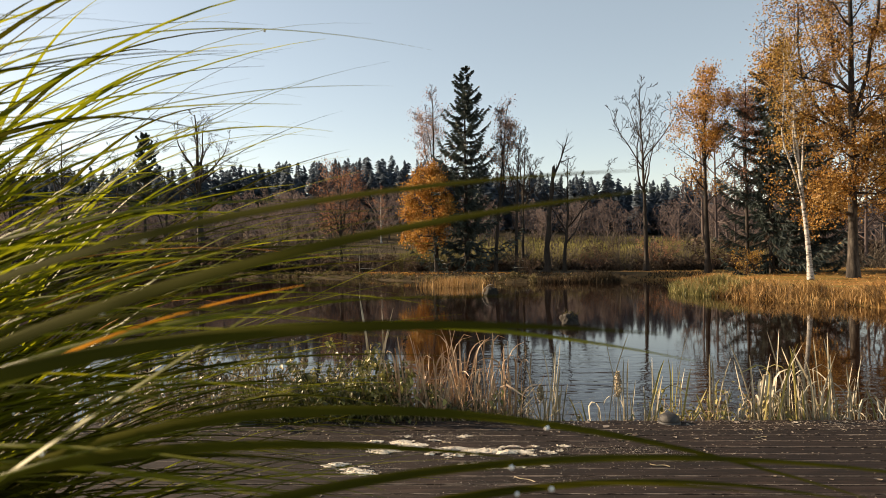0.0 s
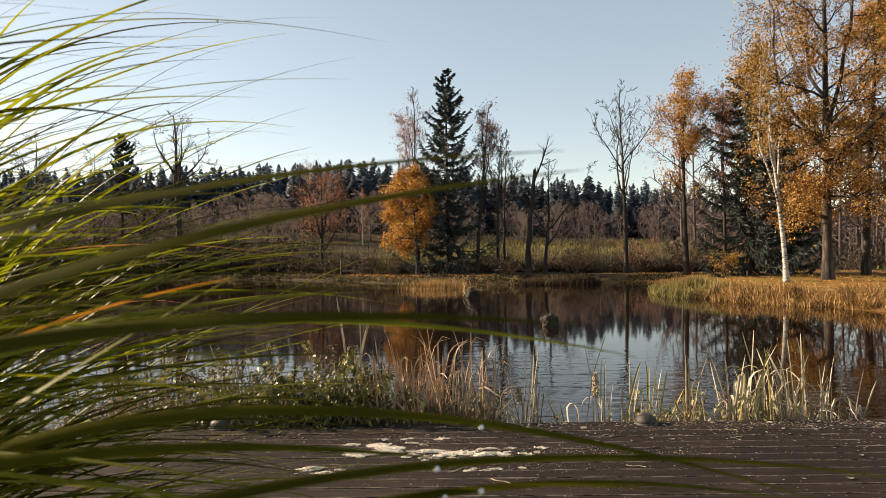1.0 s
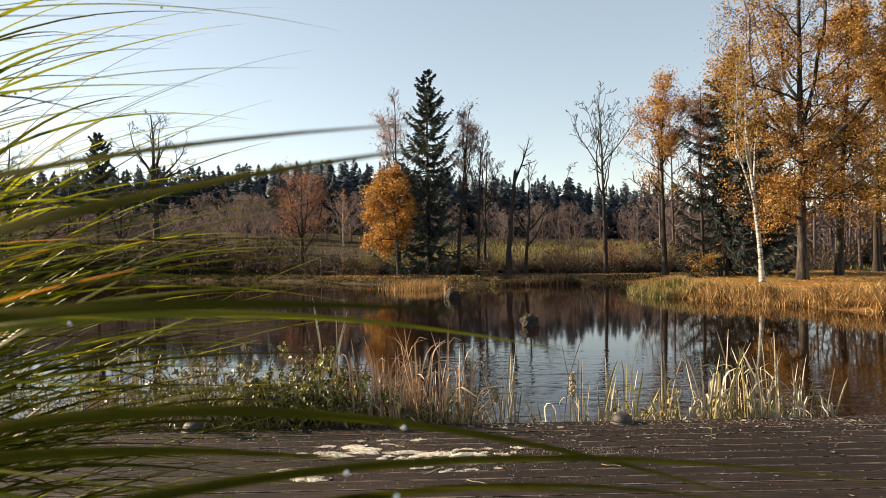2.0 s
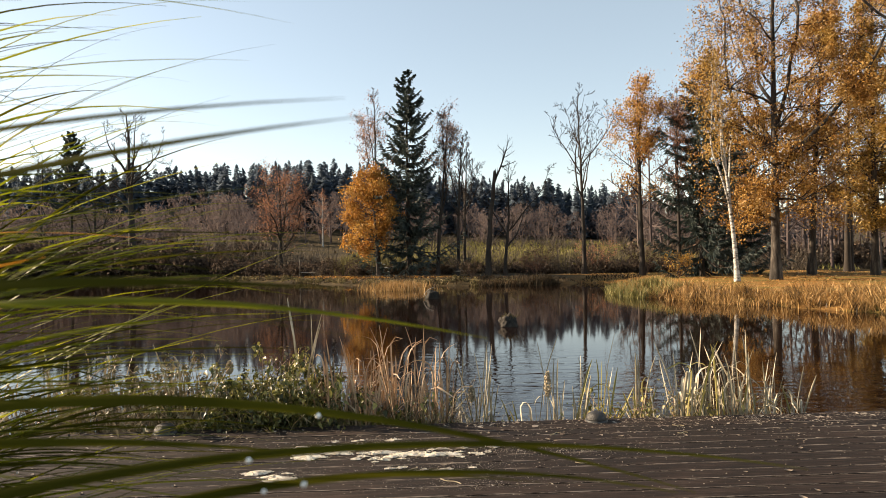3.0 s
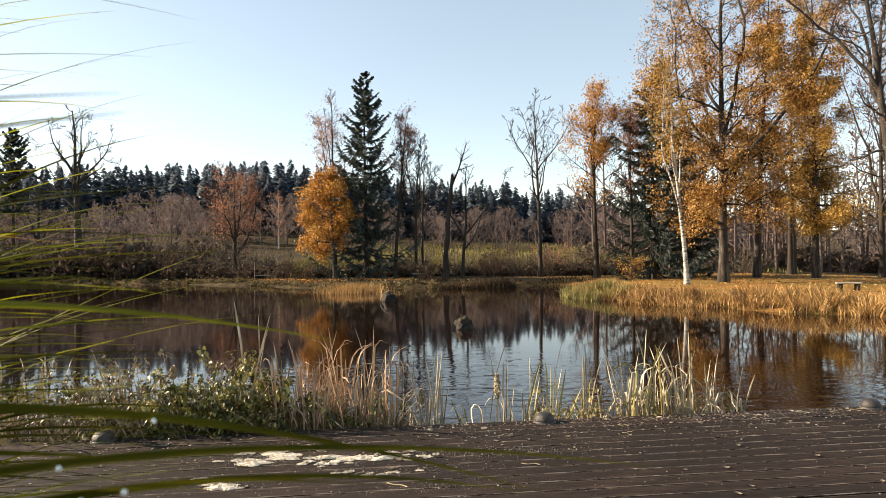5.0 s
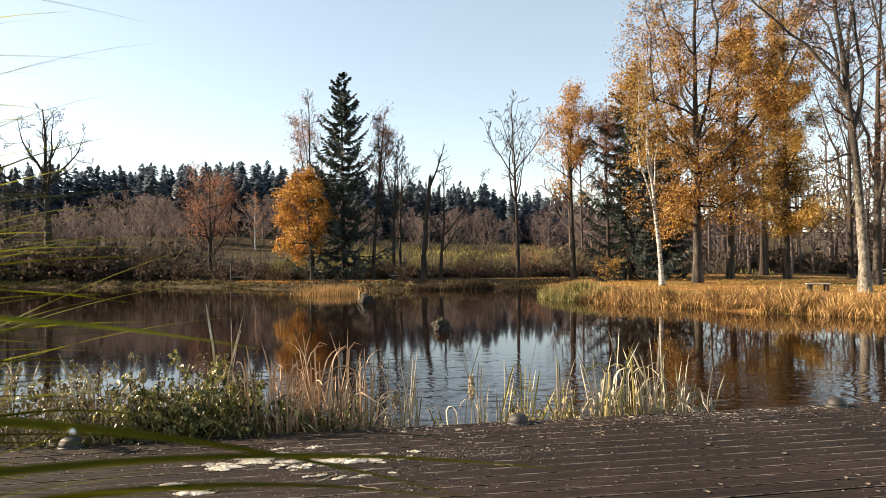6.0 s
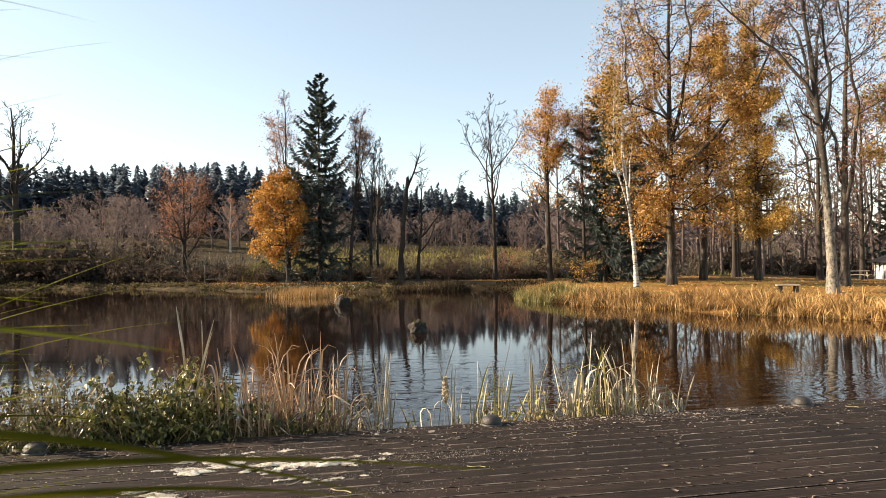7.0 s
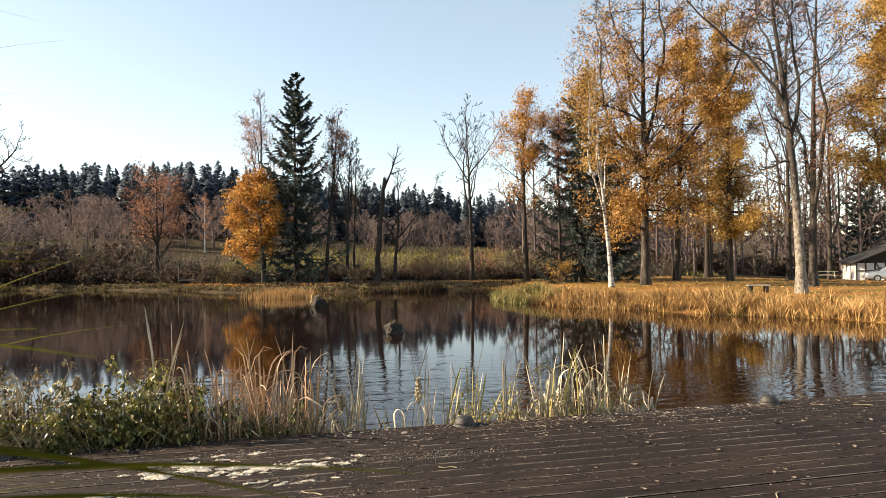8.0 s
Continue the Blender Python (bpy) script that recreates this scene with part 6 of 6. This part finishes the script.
def car(x, y, z, rz):
    root = thing("car", x, y, z, "silver hatchback parked beside the shed", "car", rz=rz)
    prof = [(-2.0, 0.32), (-2.05, 0.55), (-1.95, 0.72), (-1.1, 0.92), (-0.45, 1.36), (0.3, 1.46), (1.25, 1.40), (1.85, 1.0), (1.98, 0.85), (2.0, 0.4), (1.9, 0.28), (-1.9, 0.26)]
    bm = bmesh.new()
    ringa = [bm.verts.new((px, -0.82 + 0.16 * max(0, pz - 0.9), pz)) for px, pz in prof]
    ringb = [bm.verts.new((px, 0.82 - 0.16 * max(0, pz - 0.9), pz)) for px, pz in prof]
    bm.faces.new(ringa), bm.faces.new(ringb[::-1])
    for i in range(len(prof)):
        j = (i + 1) % len(prof)
        bm.faces.new((ringa[i], ringb[i], ringb[j], ringa[j]))
    bmesh.ops.recalc_face_normals(bm, faces=bm.faces)
    bmesh.ops.bevel(bm, geom=bm.edges[:], offset=0.05, segments=3, affect='EDGES', profile=0.6)
    part("body", bm, M["car_paint"], root, smooth=True)
    for sgn in (-1, 1):
        for wx0, wx1 in ((-0.72, 0.28), (0.36, 1.2)):
            bm = bmesh.new()
            yy = sgn * 0.80
            vs = [bm.verts.new(v) for v in ((wx0 - (0.25 if wx0 < 0 else 0), yy, 0.95), (wx1, yy, 0.95), (wx1 - 0.05, yy - sgn * 0.06, 1.33), (wx0 + 0.28, yy - sgn * 0.06, 1.31 if wx0 < 0 else 1.33))]
            bm.faces.new(vs if sgn < 0 else vs[::-1])
            r_ = bmesh.ops.extrude_face_region(bm, geom=bm.faces[:])
            bmesh.ops.translate(bm, vec=(0, sgn * 0.012, 0), verts=[v for v in r_["geom"] if isinstance(v, bmesh.types.BMVert)])
            part("window", bm, M["glass"], root, "dark side window")
        for wx in (-1.25, 1.25):
            def ring_of(r0, r1, wd):
                bm = bmesh.new()
                pr = [(r0, -wd), (r1 * 0.96, -wd), (r1, -wd * 0.6), (r1, wd * 0.6), (r1 * 0.96, wd), (r0, wd)]
                rs = [[bm.verts.new((rr * math.cos(6.28318 * i / 24), hh, rr * math.sin(6.28318 * i / 24))) for i in range(24)] for rr, hh in pr]
                for p_, q_ in zip(rs, rs[1:] + rs[:1]):
                    for i in range(24):
                        bm.faces.new((p_[i], p_[(i + 1) % 24], q_[(i + 1) % 24], q_[i]))
                return bm
            wheel = part("wheel", ring_of(0.03, 0.20, 0.08), M["car_paint"], root, "silver wheel rim")
            wheel.location = (wx, sgn * 0.78, 0.30)
            part("tyre", ring_of(0.195, 0.30, 0.09), M["tyre"], wheel, "black rubber tyre")
        placed("headlight", (0.16, 0.34, 0.15), (-1.93, sgn * 0.58, 0.66), M["lamp_glass"], root, "clear headlight", 0.03)
    bm = bmesh.new()
    vs = [bm.verts.new(v) for v in ((-1.08, -0.68, 0.955), (-1.08, 0.68, 0.955), (-0.48, 0.60, 1.36), (-0.48, -0.60, 1.36))]
    bm.faces.new(vs)
    r_ = bmesh.ops.extrude_face_region(bm, geom=bm.faces[:])
    bmesh.ops.translate(bm, vec=(-0.01, 0, 0.012), verts=[v for v in r_["geom"] if isinstance(v, bmesh.types.BMVert)])
    part("windscreen", bm, M["glass"], root, "dark windscreen")
    placed("bumper", (0.12, 1.5, 0.2), (-2.02, 0, 0.42), M["car_paint"], root, "", 0.05)


car(50.55, 46.3, float(ground_z(50.55, 46.3)), -32)


def picnic_table(x, y, rz):
    root = thing("picnic_table", x, y, float(ground_z(x, y)), "weathered wooden picnic table with benches", "picnic table", rz=rz)
    for k in range(4):
        placed("plank", (1.7, 0.16, 0.04), (0, -0.27 + 0.18 * k, 0.74), M["plank_pale"], root)
    for sgn in (-1, 1):
        placed("seat", (1.7, 0.24, 0.04), (0, sgn * 0.68, 0.44), M["plank_pale"], root)
        placed("beam", (0.06, 1.6, 0.09), (sgn * 0.62, 0, 0.40), M["plank_pale"], root)
        for s2 in (-1, 1):
            placed("leg", (0.06, 0.09, 0.86), (sgn * 0.62, s2 * 0.40, 0.37), M["plank_pale"], root, rot=(s2 * 22, 0, 0))


picnic_table(42.5, 45.0, -30)

# pale flakes of leaf strewn over the planks
rng = np.random.default_rng(61)
n = 1300
C = np.stack([rng.uniform(-2.0, 6.5, n), 5.4 - 2.6 * rng.random(n) ** 1.3, np.full(n, DECK_Z + 0.006)], 1)
V, Q = leaf_shapes(rng, C, 0.012, 0.0)
V[:, 2] = np.maximum(DECK_Z + 0.002 + (V[:, 2] - DECK_Z) * 0.35, DECK_Z + 0.001)
tagged(np_part("leaf_flakes", V, Q, M["fallen_leaf"]), "thin pale flakes of dry leaf on the planks", "debris", kind="stuff")

# ---- foreground grass ----
rng = np.random.default_rng(12)
rd = random.Random(4)
clump = thing("ornamental_grass", -1.15, 1.40, 0.62, "tall clump of arching yellow-green grass blades with dew", "grass clump")
# the drops are opaque white, their glint put into the colour
M["dew"] = surface("dew", [(0.3, (0.9, 0.9, 0.9)), (0.7, (0.95, 0.95, 0.95))], 1, fine=5, rough=0.02, bump=0.0, spec=0.8)


def grass_blade(base, mid, tip, width, sag, k=30, taper=2.2, roll=None):
    """An arching blade with a keel, from its base over a high point to the tip."""
    b, c, e = Vector(base), Vector(mid), Vector(tip)
    pts = []
    for i in range(k):
        t = i / (k - 1)
        p = b * (1 - t) ** 2 + c * 2 * t * (1 - t) + e * t * t
        pts.append(p + Vector((0, 0, -sag * t ** 4)))
    bm = bmesh.new()
    prev = None
    roll = rd.uniform(-1.0, 1.0) if roll is None else roll
    for i, p in enumerate(pts):
        t = i / (k - 1)
        d = (pts[min(i + 1, k - 1)] - pts[max(i - 1, 0)]).normalized()
        side0 = d.cross(Vector((0, 0, 1)))
        side0 = side0.normalized() if side0.length > 1e-4 else Vector((0, 1, 0))
        side = (side0 * math.cos(roll) + side0.cross(d) * math.sin(roll)).normalized()
        nrm = side.cross(d)
        w = width * 0.5 * (1 - t ** taper) * (0.8 + 0.4 * min(1, t * 3)) + 0.0002
        ring = [bm.verts.new(p - side * w), bm.verts.new(p + nrm * w * 0.4), bm.verts.new(p + side * w)]
        if prev:
            bm.faces.new((prev[0], prev[1], ring[1], ring[0]))
            bm.faces.new((prev[1], prev[2], ring[2], ring[1]))
        prev = ring
    return bm, pts


for i in range(620):
    near = i < 14
    by = float(rng.normal(0.12, 0.22))
    base = (float(rng.normal(-0.05, 0.14)), by, float(rng.uniform(0, 0.05)))
    tip_x = float(0.74 + 0.66 * rng.random() ** 1.5)
    tip_y = float(np.clip(by * 0.9 + rng.normal(0.02, 0.18), -0.36, 0.75))
    tip_z = float(np.clip(rng.normal(1.22, 0.19), 0.85, 1.78)) if i % 4 else float(rng.uniform(1.36, 1.80))
    if tip_z > 1.40:
        tip_x = min(tip_x, 1.06 + 0.2 * float(rng.random()))
    if near:
        tip_x, tip_y, tip_z = float(rng.uniform(1.25, 1.50)), float(rng.uniform(-0.42, -0.33)), float(rng.uniform(1.16, 1.36))
    mid = (float(rng.uniform(0.12, 0.52)), (by + tip_y) / 2, tip_z + float(rng.uniform(-0.30, 0.14)))
    bm, pts = grass_blade(base, mid, (tip_x, tip_y, tip_z), float(rng.uniform(0.009, 0.013)) if near else float(rng.uniform(0.0065, 0.0135)), float(rng.uniform(0, 0.06)))
    # part of the blades take the colour with shade in it
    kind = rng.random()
    m = M["grass_orange"] if kind < 0.012 else M["grass_in_shade"] if kind < 0.42 else M["grass_blade"]
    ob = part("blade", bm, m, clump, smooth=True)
    if i % 9 == 0:
        q = pts[rd.randrange(9, 16)]
        bm = bmesh.new()
        bmesh.ops.create_icosphere(bm, subdivisions=2, radius=rd.uniform(0.0012, 0.0026))
        for v in bm.verts:
            v.co = Vector((v.co.x, v.co.y, v.co.z * 1.15)) + q + Vector((0, 0, -0.002))
        part("dew_drop", bm, M["dew"], ob, "white dew drop with its glint in the colour", smooth=True)

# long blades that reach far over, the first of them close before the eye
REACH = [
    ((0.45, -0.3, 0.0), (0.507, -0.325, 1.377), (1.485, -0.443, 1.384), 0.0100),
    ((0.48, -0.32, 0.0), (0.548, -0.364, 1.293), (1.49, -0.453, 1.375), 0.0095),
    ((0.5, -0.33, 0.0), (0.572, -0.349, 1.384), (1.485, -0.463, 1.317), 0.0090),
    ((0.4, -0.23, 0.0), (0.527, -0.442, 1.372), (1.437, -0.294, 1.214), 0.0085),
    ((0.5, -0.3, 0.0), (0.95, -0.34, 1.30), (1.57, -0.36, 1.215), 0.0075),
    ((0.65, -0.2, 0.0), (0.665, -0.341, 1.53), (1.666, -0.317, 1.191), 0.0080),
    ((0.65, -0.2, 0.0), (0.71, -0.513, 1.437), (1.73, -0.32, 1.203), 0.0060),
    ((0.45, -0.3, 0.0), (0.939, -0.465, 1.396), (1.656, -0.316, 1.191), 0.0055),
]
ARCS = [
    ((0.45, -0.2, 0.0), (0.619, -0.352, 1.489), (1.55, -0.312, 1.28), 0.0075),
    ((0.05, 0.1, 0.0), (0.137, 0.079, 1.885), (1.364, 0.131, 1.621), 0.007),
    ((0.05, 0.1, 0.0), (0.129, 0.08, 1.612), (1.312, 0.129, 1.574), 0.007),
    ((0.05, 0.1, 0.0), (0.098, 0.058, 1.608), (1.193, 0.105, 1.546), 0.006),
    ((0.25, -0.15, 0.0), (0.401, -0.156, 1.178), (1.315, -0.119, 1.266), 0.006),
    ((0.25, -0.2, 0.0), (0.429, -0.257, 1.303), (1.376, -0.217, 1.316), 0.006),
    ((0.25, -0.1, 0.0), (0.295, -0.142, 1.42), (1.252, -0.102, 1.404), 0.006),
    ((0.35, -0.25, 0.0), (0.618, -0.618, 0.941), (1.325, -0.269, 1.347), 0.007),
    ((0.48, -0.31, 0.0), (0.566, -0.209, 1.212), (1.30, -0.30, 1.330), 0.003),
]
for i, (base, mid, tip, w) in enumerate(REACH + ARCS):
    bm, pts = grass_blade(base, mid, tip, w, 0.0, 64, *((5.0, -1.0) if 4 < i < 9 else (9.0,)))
    # the near blades are coloured as if in shade
    ob = part("blade", bm, M["grass_orange" if i == 16 else "grass_in_shade" if i < len(REACH) else "grass_blade"], clump, smooth=True)
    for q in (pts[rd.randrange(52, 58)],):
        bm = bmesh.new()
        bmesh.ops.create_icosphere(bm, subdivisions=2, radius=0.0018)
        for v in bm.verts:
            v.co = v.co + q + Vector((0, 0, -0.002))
        part("dew_drop", bm, M["dew"], ob, "white dew drop with its glint in the colour", smooth=True)
# bright blades that reach out towards the pond
for i in range(70):
    base = (float(rng.normal(0.0, 0.12)), float(rng.normal(0.05, 0.15)), 0.0)
    tip = (1.02 + 0.40 * float(rng.random()) ** 1.6, base[1] * 0.8 + float(rng.normal(0.03, 0.12)), float(rng.uniform(1.14, 1.42)))
    mid = (float(rng.uniform(0.2, 0.55)), (base[1] + tip[1]) / 2, tip[2] + float(rng.uniform(-0.22, 0.10)))
    bm, pts = grass_blade(base, mid, tip, float(rng.uniform(0.006, 0.011)), float(rng.uniform(0, 0.05)))
    ob = part("blade", bm, M["grass_blade"], clump, smooth=True)
    if i % 3 == 0:
        q = pts[rd.randrange(18, 27)]
        bm = bmesh.new()
        bmesh.ops.create_icosphere(bm, subdivisions=2, radius=rd.uniform(0.0012, 0.0022))
        for v in bm.verts:
            v.co = v.co + q + Vector((0, 0, -0.002))
        part("dew_drop", bm, M["dew"], ob, "white dew drop with its glint in the colour", smooth=True)
# low blades that droop over the planks, most in the shaded colour
for i in range(230):
    base = (float(rng.normal(0.05, 0.14)), float(rng.normal(0.12, 0.2)), 0.0)
    tip = (float(rng.uniform(0.78, 1.32)), base[1] * 0.8 + float(rng.normal(0.0, 0.14)), float(rng.uniform(0.74, 1.16)))
    mid = (float(rng.uniform(0.2, 0.5)), (base[1] + tip[1]) / 2, tip[2] + float(rng.uniform(0.0, 0.22)))
    bm, pts = grass_blade(base, mid, tip, float(rng.uniform(0.006, 0.012)), 0.04)
    part("blade", bm, M["grass_in_shade" if i % 4 else "grass_blade"], clump, smooth=True)
# unseen blades added out to the side, to shade the rest of the clump
for i in range(170):
    base = (float(rng.normal(-0.22, 0.22)), float(rng.normal(0.15, 0.35)), 0.0)
    tip = (base[0] + float(rng.uniform(0.2, 0.7)), base[1] + float(rng.normal(0, 0.2)), float(rng.uniform(0.9, 1.75)))
    mid = (base[0] + float(rng.uniform(0.0, 0.2)), (base[1] + tip[1]) / 2, tip[2] * 0.95 + 0.1)
    bm, pts = grass_blade(base, mid, tip, float(rng.uniform(0.006, 0.012)), 0.1, 14)
    part("blade", bm, M["grass_blade"], clump, smooth=True)
